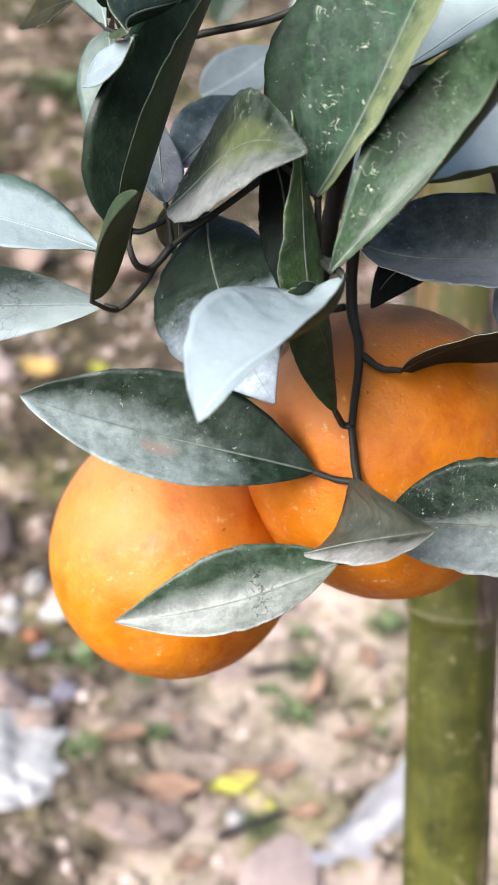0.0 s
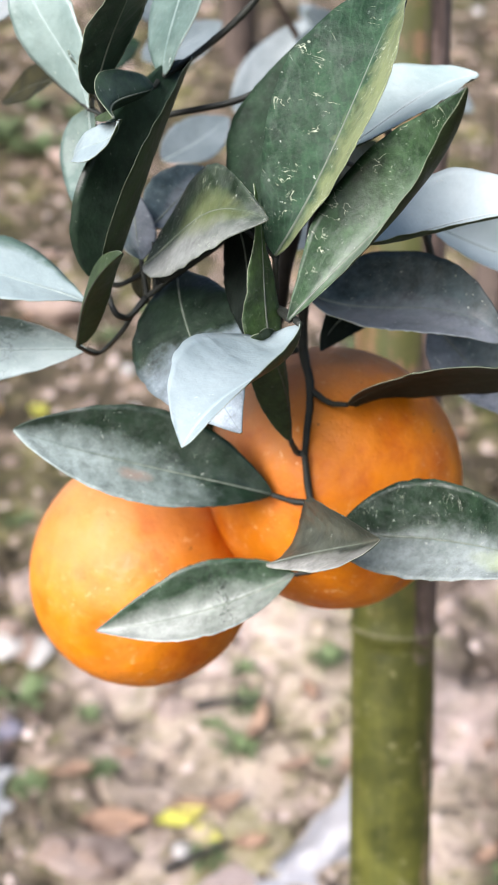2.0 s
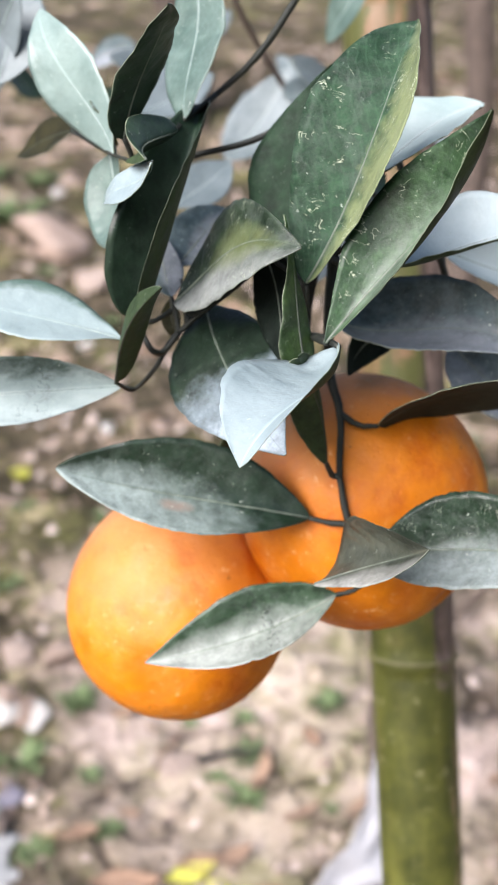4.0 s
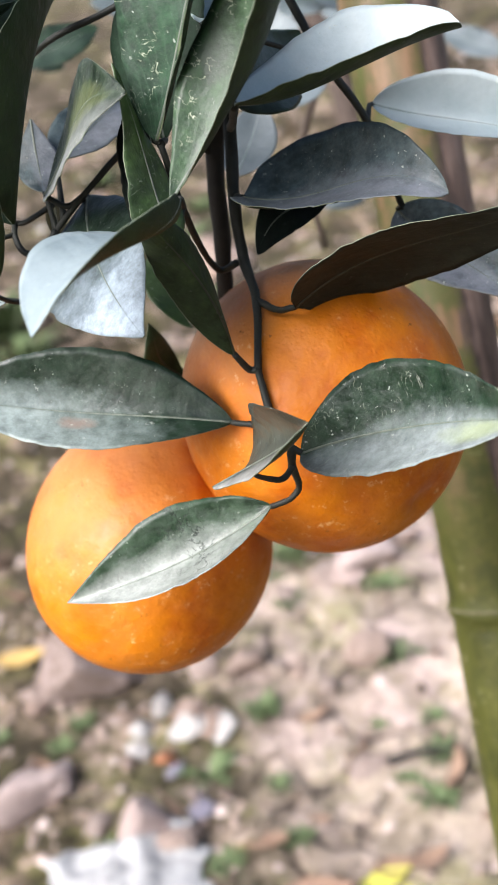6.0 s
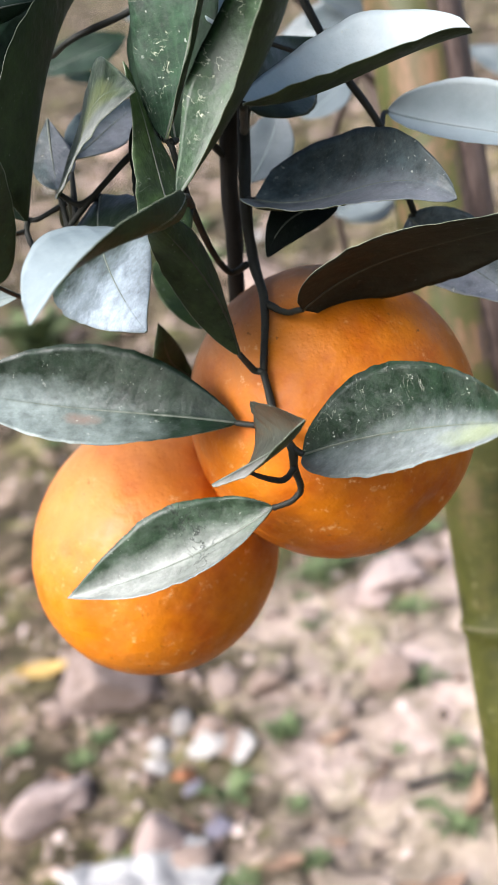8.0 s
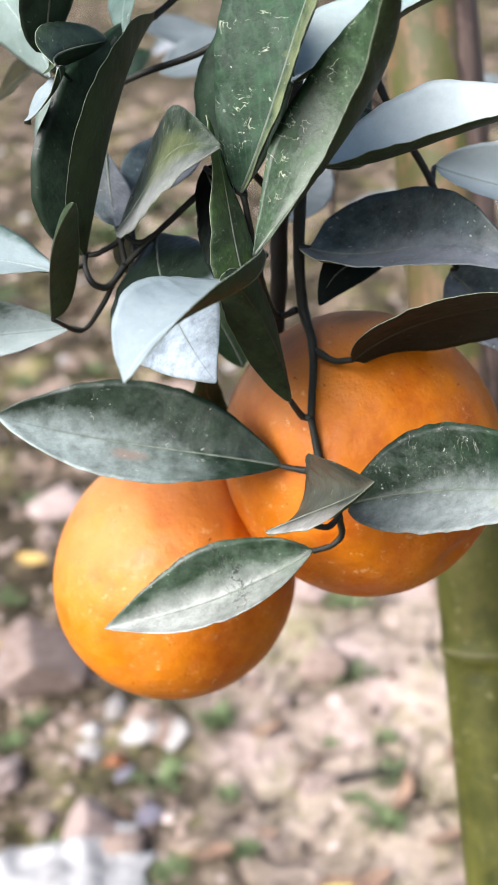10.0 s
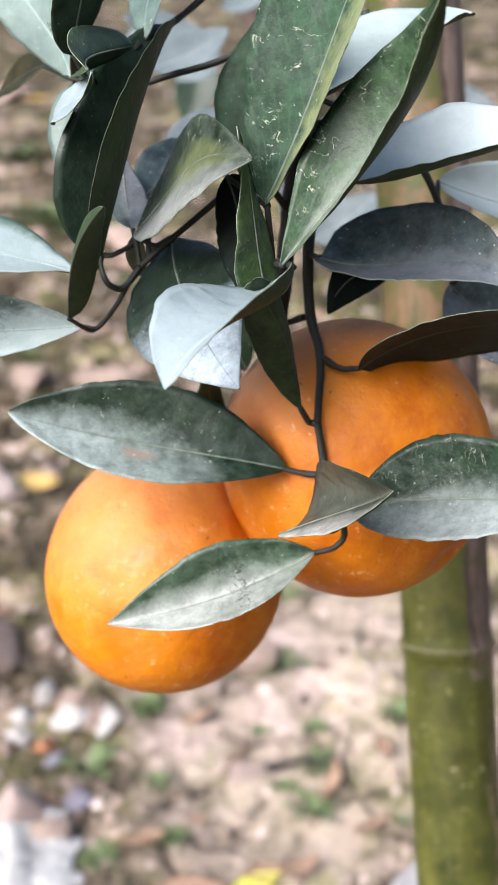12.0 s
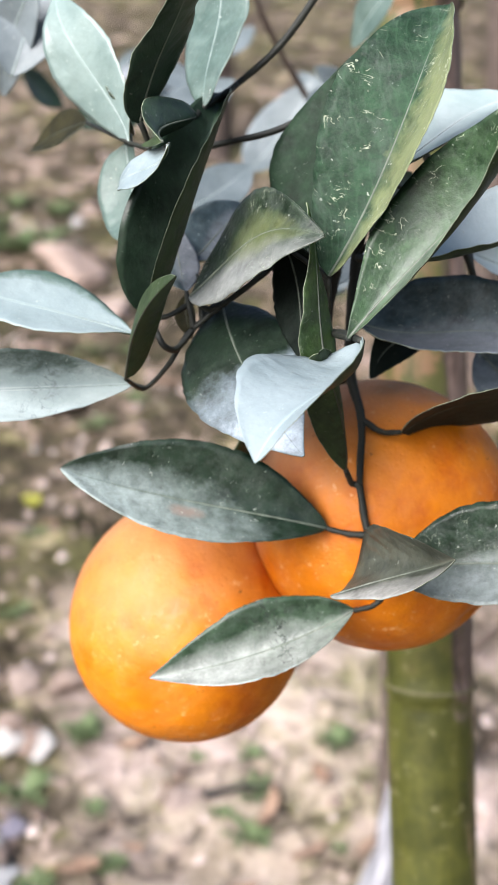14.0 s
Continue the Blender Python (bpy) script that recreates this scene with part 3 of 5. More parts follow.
stone(-0.321, 1.545, 0.0728, "pale white stone among smaller stones", PALE_STONE, 0.60, 201, 4, 1.20)
stone(-0.261, 1.529, 0.0672, "smooth white stone beside a weed", PALE_STONE, 0.60, 268, 5, 1.10)
stone(-0.365, 1.590, 0.0577, "small pale white stone", PALE_STONE, 0.80, 335, 6, 0.90)
stone(-0.397, 1.536, 0.0516, "small pale white stone", PALE_STONE, 0.80, 42, 7, 1.00)
stone(-0.396, 1.500, 0.0460, "small pale white stone", PALE_STONE, 0.70, 109, 8, 1.00)
stone(-0.354, 1.485, 0.0409, "small orange-red brick chip on the clay", RED_STONE, 0.80, 176, 9, 1.00)
stone(-0.335, 1.454, 0.0425, "bluish grey chip beside a brick chip", SLATE, 0.60, 243, 10, 1.00)
stone(-0.414, 1.481, 0.0410, "small pinkish field stone", STONE, 0.70, 310, 11, 1.00)
stone(-0.294, 1.375, 0.0479, "purplish grey chip on the clay", SLATE, 0.40, 17, 12, 1.20)
stone(0.010, 1.882, 0.1512, "flat-topped pink stone by a green weed", PINK_STONE, 0.60, 84, 13, 1.15)
stone(-0.034, 1.847, 0.1080, "pinkish grey field stone resting on the clay", PINK_STONE, 0.50, 151, 14, 1.00)
stone(-0.033, 1.632, 0.1102, "pale beige stone by a green weed", STONE, 0.55, 218, 15, 1.00)
stone(-0.321, 1.578, 0.0629, "pinkish grey field stone resting on the clay", STONE, 0.60, 285, 16, 1.00)
stone(-0.276, 1.542, 0.0712, "pinkish grey field stone resting on the clay", STONE, 0.50, 352, 17, 1.20)
stone(-0.086, 1.855, 0.0676, "pinkish grey field stone resting on the clay", STONE, 0.70, 59, 18, 1.00)
stone(-0.137, 1.617, 0.0486, "pinkish grey field stone resting on the clay", STONE, 0.60, 126, 19, 1.00)
stone(-0.087, 1.580, 0.0476, "pinkish grey field stone resting on the clay", STONE, 0.60, 193, 20, 1.00)
stone(-0.229, 1.660, 0.0878, "pinkish grey field stone resting on the clay", STONE, 0.60, 260, 21, 1.00)
stone(-0.303, 1.672, 0.0759, "pinkish grey field stone resting on the clay", STONE, 0.60, 327, 22, 1.00)
stone(-0.583, 1.633, 0.0760, "pinkish grey field stone resting on the clay", STONE, 0.60, 34, 23, 1.00)
stone(-0.308, 1.401, 0.0286, "pinkish grey field stone resting on the clay", STONE, 0.70, 101, 24, 1.00)
stone(-0.567, 2.210, 0.1517, "rounded pale pink stone beside an amber leaf", PINK_STONE, 0.65, 168, 25, 1.10)
stone(-0.682, 2.577, 0.0901, "pinkish grey field stone resting on the clay", STONE, 0.60, 235, 26, 1.00)
stone(-1.095, 5.648, 0.2572, "pale pink stone far up the slope", STONE, 0.60, 302, 27, 1.10)
stone(-0.552, 2.676, 0.1305, "pinkish grey field stone resting on the clay", STONE, 0.60, 9, 28, 1.00)
stone(-0.563, 2.081, 0.0753, "pinkish grey field stone resting on the clay", STONE, 0.60, 76, 29, 1.00)
stone(-0.517, 1.433, 0.0791, "pinkish grey field stone resting on the clay", PINK_STONE, 0.60, 143, 30, 1.00)
stone(-0.142, 1.135, 0.0881, "pinkish grey field stone resting on the clay", STONE, 0.50, 210, 31, 1.10)
stone(-0.207, 1.145, 0.0787, "pinkish grey field stone resting on the clay", STONE, 0.50, 277, 32, 1.00)
stone(-0.027, 1.158, 0.0443, "small pale stone beside a yellow leaf", PALE_STONE, 0.60, 344, 33, 1.00)
stone(0.046, 1.072, 0.1232, "broad flat pink stone sunk in clay", PINK_STONE, 0.30, 51, 34, 1.30)
stone(-0.325, 1.318, 0.0971, "pinkish grey field stone resting on the clay", STONE, 0.60, 118, 35, 1.00)
stone(-0.143, 1.134, 0.1090, "broad pink stone sunk in clay", STONE, 0.40, 185, 36, 1.20)
stone(-0.043, 1.428, 0.0693, "pinkish grey field stone resting on the clay", STONE, 0.40, 252, 37, 1.20)
stone(0.520, 1.491, 0.0616, "pinkish grey field stone resting on the clay", STONE, 0.60, 319, 38, 1.00)
stone(0.468, 1.251, 0.0659, "pinkish grey field stone resting on the clay", STONE, 0.60, 26, 39, 1.00)
stone(-0.347, 3.526, 0.2614, "pale pink stone up the slope", STONE, 0.50, 93, 40, 1.40)
stone(-0.358, 2.631, 0.1641, "pinkish grey field stone resting on the clay", STONE, 0.50, 160, 41, 1.40)
stone(-0.318, 3.420, 0.1803, "pinkish grey field stone resting on the clay", STONE, 0.50, 227, 42, 1.30)
stone(-0.179, 3.183, 0.1488, "pinkish grey field stone resting on the clay", STONE, 0.50, 294, 43, 1.30)

# smaller field stones scattered over the slope
rng = random.Random(11)
scatter_meshes = []
for i in range(9):
    me = stone_mesh(40 + i, rng.uniform(0.45, 0.7))
    me.materials.append(PALE_STONE if i % 5 == 4 else STONE)
    scatter_meshes.append(me)
for i in range(190):
    y = 1.0 + 4.6 * rng.random() ** 1.5
    x = rng.uniform(-0.42, 0.42) * (0.5 + y * 0.75)
    if -0.22 < x < 0.5 and 1.0 < y < 1.80 and rng.random() < 0.9:
        continue
    size = rng.uniform(0.014, 0.06) ** 1.0 * (0.75 + 0.18 * y)
    ob = new("stone", scatter_meshes[i % 9])
    ob.matrix_basis = pose(x, y, ground_height(x, y) + size * 0.08, rng.uniform(-15, 25), rng.uniform(-15, 15), rng.uniform(0, 360))
    ob.scale = (size * rng.uniform(0.8, 1.4), size, size)
    tagged(ob, "small pinkish field stone half sunk in clay", "stone", "scattered field stones")

for i in range(90):
    y = rng.uniform(1.25, 3.6)
    x = -0.02 - 0.42 * rng.random() * (0.5 + y * 0.6)
    if x > -0.23 and y < 1.80:
        continue
    size = rng.uniform(0.015, 0.05) * (0.7 + 0.15 * y)
    ob = new("stone", scatter_meshes[i % 9])
    ob.matrix_basis = pose(x, y, ground_height(x, y) + size * 0.10, rng.uniform(-15, 25), rng.uniform(-15, 15), rng.uniform(0, 360))
    ob.scale = (size * rng.uniform(0.8, 1.4), size, size * rng.uniform(0.7, 1.0))
    tagged(ob, "small pinkish field stone among leaf mould", "stone", "scattered field stones")

# broken clods of clay between the stones, too many to count
clod_verts, clod_faces = [], []
proto = []
for i in range(6):
    bm = bmesh.new()
    bmesh.ops.create_icosphere(bm, subdivisions=2, radius=0.5)
    for v in bm.verts:
        v.co *= 1 + 0.5 * noise.noise(v.co * 2.4 + Vector((i * 3.1, 0, 0)))
        v.co.z *= 0.6
    proto.append(([v.co.copy() for v in bm.verts], [[v.index for v in f.verts] for f in bm.faces]))
    bm.free()
for i in range(800):
    y = 1.0 + 4.6 * rng.random() ** 1.5
    x = rng.uniform(-0.42, 0.42) * (0.5 + y * 0.75)
    if -0.22 < x < 0.5 and 1.0 < y < 1.80 and rng.random() < 0.8:
        continue
    r = rng.uniform(0.010, 0.038) * (0.8 + 0.16 * y)
    m = pose(x, y, ground_height(x, y) + r * 0.05, rng.uniform(-30, 30), rng.uniform(-30, 30), rng.uniform(0, 360))
    pv, pf = proto[i % 6]
    o = len(clod_verts)
    clod_verts += [tuple(m @ (v * r)) for v in pv]
    clod_faces += [tuple(k + o for k in f) for f in pf]
me = bpy.data.meshes.new("clods")
me.from_pydata(clod_verts, [], clod_faces)
me.materials.append(SOIL)
me.polygons.foreach_set("use_smooth", [True] * len(clod_faces))
tagged(new("clods", me), "broken lumps of dry pinkish clay soil", "clods", kind="stuff")

# crumbs and pebbles too small to count
bm_verts, bm_faces = [], []
for i in range(3600):
    y = 0.95 + 5.2 * rng.random() ** 1.6
    x = rng.uniform(-0.45, 0.45) * (0.5 + y * 0.75)
    if -0.22 < x < 0.5 and y < 1.80 and rng.random() < 0.6:
        continue
    r = rng.uniform(0.003, 0.015) * (0.8 + 0.12 * y)
    c = Vector((x, y, ground_height(x, y) + r * 0.2))
    a = rng.uniform(0, 6.28)
    o = len(bm_verts)
    for k in range(5):
        q = a + k * 1.2566 + rng.uniform(-0.3, 0.3)
        bm_verts.append(c + Vector((math.cos(q) * r * rng.uniform(0.7, 1.3), math.sin(q) * r * rng.uniform(0.7, 1.3), -r * 0.5)))
    bm_verts.append(c + Vector((rng.uniform(-0.3, 0.3) * r, rng.uniform(-0.3, 0.3) * r, r * 0.7)))
    for k in range(5):
        bm_faces.append((o + k, o + (k + 1) % 5, o + 5))
me = bpy.data.meshes.new("gravel")
me.from_pydata([tuple(v) for v in bm_verts], [], bm_faces)
me.materials.append(PEBBLE)
tagged(new("gravel", me), "loose clay crumbs and pebbles over the soil", "gravel", kind="stuff")


def flat_leaf_bmesh(length, width, curl, seed, thick=0.0006):
    """A fallen leaf blade, cupped and bent, with two sides and a rim."""
    bm = bmesh.new()
    ns, nv = 12, 4
    grid = {}
    for side in (0, 1):
        for i in range(ns + 1):
            s = i / ns
            w = width * 0.5 * max(0.03, math.sin(math.pi * min(0.97, max(0.03, s)) ** 0.9))
            for j in range(-nv, nv + 1):
                v = j / nv
                z = curl * (v * v * 0.25 * width + (s - 0.5) ** 2 * length * 0.4) + 0.08 * width * noise.noise(Vector((s * 4, v * 2, seed)))
                grid[side, i, j] = bm.verts.new(((s - 0.5) * length, v * w, z + side * thick))
    for i in range(ns):
        for j in range(-nv, nv):
            bm.faces.new((grid[1, i, j], grid[1, i + 1, j], grid[1, i + 1, j + 1], grid[1, i, j + 1]))
            bm.faces.new((grid[0, i, j], grid[0, i, j + 1], grid[0, i + 1, j + 1], grid[0, i + 1, j]))
        for j, f in ((-nv, 1), (nv, -1)):
            q = (grid[0, i, j], grid[0, i + 1, j], grid[1, i + 1, j], grid[1, i, j])
            bm.faces.new(q if f > 0 else q[::-1])
    return bm


def fallen_leaf(x, y, length, turn, material, label, seed, tilt=0.0, curl=0.7):
    ob = part("fallen_leaf", flat_leaf_bmesh(length, length * 0.45, curl, seed), material)
    ob.matrix_basis = pose(x, y, ground_height(x, y) + 0.006, math.degrees(math.atan(SLOPE)) + tilt, tilt * 0.5, turn)
    return tagged(ob, label, "leaf", "fallen leaves")


fallen_leaf(-0.032, 1.205, 0.0723, 20, YELLOW_LEAF, "bright yellow leaf fallen on the clay", 1, 0)
fallen_leaf(0.007, 1.177, 0.0419, -40, YELLOW_LEAF, "small yellow leaf by a weed", 2, 7)
fallen_leaf(-0.927, 5.518, 0.1325, 20, AMBER_LEAF, "amber yellow leaf fallen on the slope", 3, 2)
fallen_leaf(-0.471, 2.234, 0.0850, 10, AMBER_LEAF, "amber leaf beside a pale stone", 4, 9)
fallen_leaf(-0.581, 1.998, 0.0795, -25, AMBER_LEAF, "amber leaf fallen on the clay", 5, 4)
fallen_leaf(-0.347, 2.211, 0.0462, 60, YELLOW_LEAF, "small yellow leaf on the clay", 6, 11)
fallen_leaf(-0.335, 2.196, 0.0655, 70, YELLOW_LEAF, "yellow leaf fallen on the clay", 7, 6)
fallen_leaf(-0.456, 2.211, 0.0790, 10, AMBER_LEAF, "amber leaf fallen on the clay", 8, 1)
fallen_leaf(-0.334, 2.185, 0.0648, 80, YELLOW_LEAF, "yellow leaf fallen on the clay", 9, 8)
fallen_leaf(-0.020, 1.221, 0.0600, 10, DRY_LEAF, "dry orange-brown leaf on the clay", 10, 3)
fallen_leaf(-0.088, 1.089, 0.0479, 30, DRY_LEAF, "dry brown leaf on the clay", 11, 10)
fallen_leaf(0.458, 1.231, 0.0821, -25, DRY_LEAF, "dry tan leaf curled on the clay", 12, 5)
fallen_leaf(0.030, 1.224, 0.0616, 30, DRY_LEAF, "dry tan leaf on the clay", 13, 0)
fallen_leaf(-0.121, 1.195, 0.0943, 0, DRY_LEAF, "dry brown leaf on the clay", 14, 7)
fallen_leaf(-0.638, 1.750, 0.1010, 10, AMBER_LEAF, "amber leaf fallen on the clay", 15, 2)

# dry brown litter
litter_meshes = []
for i in range(5):
    bm = flat_leaf_bmesh(0.055, 0.024, rng.uniform(0.6, 1.6), 60 + i)
    me = bpy.data.meshes.new("fallen_leaf")
    bm.to_mesh(me)
    bm.free()
    me.materials.append(DRY_LEAF)
    me.polygons.foreach_set("use_smooth", [True] * len(me.polygons))
    litter_meshes.append(me)
for i in range(120):
    y = 1.0 + 4.2 * rng.random() ** 1.5
    x = rng.uniform(-0.42, 0.42) * (0.5 + y * 0.75)
    ob = new("fallen_leaf", litter_meshes[i % 5])
    ob.matrix_basis = pose(x, y, ground_height(x, y) + 0.008, rng.uniform(-15, 40), rng.uniform(-25, 25), rng.uniform(0, 360))
    k = rng.uniform(0.6, 1.3)
    ob.scale = (k, k, k)
    tagged(ob, "dry curled brown leaf lying on clay", "leaf", "dry leaf litter")


def weed(x, y, size, label, seed):
    """A low weed: a rosette of narrow arching blades, each a part of its own."""
    r = random.Random(seed)
    base = empty("weed", (x, y, ground_height(x, y)))
    for i in range(int(16 + size * 120)):
        bm = bmesh.new()
        a, reach, high = r.uniform(0, 6.283), size * r.uniform(0.25, 0.62), size * r.uniform(0.15, 0.5)
        wide = size * r.uniform(0.05, 0.1)
        d, s = Vector((math.cos(a), math.sin(a), 0)), Vector((-math.sin(a), math.cos(a), 0))
        o = d * size * r.uniform(0, 0.15) + s * size * r.uniform(-0.12, 0.12)
        rows = []
        for k in range(6):
            t = k / 5
            c = o + d * reach * t + Vector((0, 0, high * (1.7 * t - 1.1 * t * t)))
            w = wide * (0.35 + 1.3 * t) * (1 - t) ** 0.7 + 0.0004
            rows.append((bm.verts.new(c + s * w), bm.verts.new(c + Vector((0, 0, -w * 0.35))), bm.verts.new(c - s * w)))
        for p, q in zip(rows, rows[1:]):
            bm.faces.new((p[0], p[1], q[1], q[0]))
            bm.faces.new((p[1], p[2], q[2], q[1]))
        part("blade", bm, WEED, base)
    return tagged(base, label, "weed", "weeds on the slope")


weed(-0.280, 1.443, 0.0891, "low green weed growing from the clay", 1)
weed(0.027, 1.627, 0.0875, "low green weed growing from the clay", 2)
weed(-0.143, 1.913, 0.1007, "low green weed growing from the clay", 3)
weed(-0.147, 2.021, 0.0860, "low green weed growing from the clay", 4)
weed(-0.013, 2.017, 0.1237, "low green weed growing from the clay", 5)
weed(-0.143, 1.284, 0.0401, "low green weed growing from the clay", 6)
weed(0.054, 1.326, 0.0745, "low green weed growing from the clay", 7)
weed(0.015, 1.373, 0.0416, "low green weed growing from the clay", 8)
weed(-0.198, 1.557, 0.0622, "low green weed growing from the clay", 9)
weed(-0.495, 1.551, 0.0395, "low green weed growing from the clay", 10)
weed(0.042, 1.786, 0.0682, "low green weed growing from the clay", 11)
weed(-0.016, 1.492, 0.0370, "low green weed growing from the clay", 12)
weed(-0.270, 1.260, 0.0400, "low green weed growing from the clay", 13)
weed(-0.252, 1.264, 0.0616, "low green weed growing from the clay", 14)
weed(-0.142, 1.289, 0.0415, "low green weed growing from the clay", 15)
weed(0.007, 1.148, 0.0578, "low green weed growing from the clay", 16)
weed(-0.285, 1.447, 0.0448, "low green weed growing from the clay", 17)
weed(0.203, 1.491, 0.0456, "low green weed growing from the clay", 18)
weed(-0.195, 1.541, 0.0631, "low green weed growing from the clay", 19)
weed(-0.114, 1.944, 0.1037, "low green weed growing from the clay", 20)
weed(0.196, 1.486, 0.0631, "low green weed growing from the clay", 21)
weed(0.398, 1.098, 0.0461, "low green weed growing from the clay", 22)
weed(-0.577, 2.853, 0.0769, "low green weed growing from the clay", 23)
weed(-0.853, 4.567, 0.1772, "low green weed growing from the clay", 24)
weed(-0.498, 1.560, 0.0550, "low green weed growing from the clay", 25)
weed(-0.342, 1.837, 0.0533, "low green weed growing from the clay", 26)
weed(-0.191, 1.551, 0.0466, "low green weed growing from the clay", 27)
weed(-0.397, 4.000, 0.1548, "low green weed growing from the clay", 28)
weed(-0.568, 4.146, 0.1415, "low green weed growing from the clay", 29)
weed(-0.996, 3.233, 0.1785, "low green weed growing from the clay", 30)
weed(-0.637, 1.553, 0.0478, "low green weed growing from the clay", 31)
weed(-0.150, 1.283, 0.0404, "low green weed growing from the clay", 32)
weed(-0.517, 3.694, 0.1258, "low green weed growing from the clay", 33)
weed(0.616, 2.236, 0.0957, "low green weed growing from the clay", 34)
weed(0.520, 1.852, 0.0828, "low green weed growing from the clay", 35)
weed(-1.000, 3.320, 0.3000, "yellow-green weed patch up the slope", 36)
weed(-0.870, 3.050, 0.2200, "yellow-green weed patch up the slope", 37)
weed(-0.465, 3.670, 0.2400, "yellow-green weed patch up the slope", 38)
weed(-0.660, 3.830, 0.2400, "yellow-green weed patch up the slope", 39)
for i in range(34):
    y = rng.uniform(1.15, 3.4)
    x = rng.uniform(-0.46, 0.28) * (0.5 + y * 0.5)
    weed(x, y, rng.uniform(0.03, 0.075) * (0.7 + 0.2 * y), "low green weed sprouting between the stones", 200 + i)


def stick(points, radius, label):
    ob = part("stick", tube(bmesh.new(), [(x, y, ground_height(x, y) + h) for x, y, h in points], [radius, radius * 0.8, radius * 0.5], 8, 6, 0.3, 3), OLD_WOOD)
    return tagged(ob, label, "stick")


stick([(-0.010, 1.409, 0.010), (0.040, 1.410, 0.020), (0.087, 1.410, 0.012)], 0.006, "dark dead stick lying by a weed")
stick([(-0.053, 1.128, 0.010), (-0.007, 1.137, 0.020), (0.037, 1.159, 0.012)], 0.006, "dark dead stick among dry leaves")


def crumpled_sheet(x, y, wide, deep, turn, seed, label, peak=0.03):
    """A torn, crumpled sheet of white film with ragged edges, lying on the soil."""
    bm = bmesh.new()
    n = 34
    grid = {}
    for side in (0, 1):
        for i in range(n + 1):
            for j in range(n + 1):
                u, v = i / n - 0.5, j / n - 0.5
                a = math.atan2(v, u)
                rag = 1 + 0.22 * noise.noise(Vector((math.cos(a) * 2.2, math.sin(a) * 2.2, seed))) + 0.10 * noise.noise(Vector((math.cos(a) * 7, math.sin(a) * 7, seed)))
                px, py = u * wide * rag, v * deep * rag
                fold = abs(noise.noise(Vector((u * 4.0, v * 4.0, seed + 5)))) + 0.5 * abs(noise.noise(Vector((u * 9, v * 9, seed))))
                dome = max(0.0, 1 - 3.2 * (u * u + v * v))
                grid[side, i, j] = bm.verts.new((px, py, peak * (0.55 * dome + 0.75 * fold) + side * 0.0008))
    for i in range(n):
        for j in range(n):
            bm.faces.new((grid[1, i, j], grid[1, i + 1, j], grid[1, i + 1, j + 1], grid[1, i, j + 1]))
            bm.faces.new((grid[0, i, j], grid[0, i, j + 1], grid[0, i + 1, j + 1], grid[0, i + 1, j]))
    for k in range(n):
        for a, b in (((k, 0), (k + 1, 0)), ((k + 1, n), (k, n)), ((0, k + 1), (0, k)), ((n, k), (n, k + 1))):
            bm.faces.new((grid[0, *a], grid[0, *b], grid[1, *b], grid[1, *a]))
    ob = part("plastic_sheet", bm, FILM)
    ob.matrix_basis = pose(x, y, ground_height(x, y) + 0.004, math.degrees(math.atan(SLOPE)), 0, turn)
    return tagged(ob, label, "plastic sheet")


crumpled_sheet(-0.385, 1.240, 0.22, 0.18, 15, 2, "crumpled torn white plastic sheet on the clay")


def film_strip(points, widths, label):
    """A limp strip of torn white film, hanging from the trunk and spreading on the soil."""
    bm = bmesh.new()
    line = smooth_path(points, 6)
    n = len(line)
    rows = []
    for i, p in enumerate(line):
        k = i / (n - 1) * (len(widths) - 1)
        q = min(int(k), len(widths) - 2)
        w = widths[q] + (widths[q + 1] - widths[q]) * (k - q)
        row = []
        for side in (0.0, 0.0009):
            for j in range(9):
                v = j / 8 - 0.5
                rag = 1 + 0.25 * noise.noise(Vector((i * 0.35, v * 1.5, 2.2)))
                crease = w * 0.30 * noise.noise(Vector((i * 0.22, v * 4.0, 7.1)))
                row.append(bm.verts.new(p + Vector((v * w * rag, crease + side, 0))))
        rows.append(row)
    for a, c in zip(rows, rows[1:]):
        for j in range(8):
            bm.faces.new((a[j], a[j + 1], c[j + 1], c[j]))
            bm.faces.new((a[9 + j], c[9 + j], c[10 + j], a[10 + j]))
        bm.faces.new((a[0], c[0], c[9], a[9]))
        bm.faces.new((a[8], a[17], c[17], c[8]))
    return tagged(part("plastic_strip", bm, STRIP_FILM), label, "plastic strip")


film_strip([(0.2497, 1.2377, 0.5390), (0.2483, 1.2177, 0.4665), (0.2309, 1.1977, 0.4174), (0.2258, 1.1777, 0.3721), (0.2067, 1.1577, 0.3282), (0.1769, 1.1377, 0.2808), (0.1480, 1.1177, 0.2420), (0.1280, 1.0977, 0.2360)], [0.0109, 0.0170, 0.0232, 0.0341, 0.0600, 0.0950, 0.1300, 0.1500], "torn white plastic strip hanging by a thin trunk")


# ---- thin trunks behind the pole ----
def thin_trunk(points, radii, label):
    base = empty("tree_trunk", points[0])
    ob = part("trunk", tube(bmesh.new(), [Vector(p) - Vector(points[0]) for p in points], radii, 18, 8, 0.2, 5), TRUNK_BARK, base)
    bm = bmesh.new()
    p, d = Vector(points[2]) - Vector(points[0]), Vector((0.25, -0.1, 0.3))
    tube(bm, [p, p + d * 0.5, p + d], [radii[1] * 0.4, radii[1] * 0.3, radii[1] * 0.2], 10, 6, 0.2, 3)
    part("limb", bm, TRUNK_BARK, base)
    return tagged(base, label, "trunk")


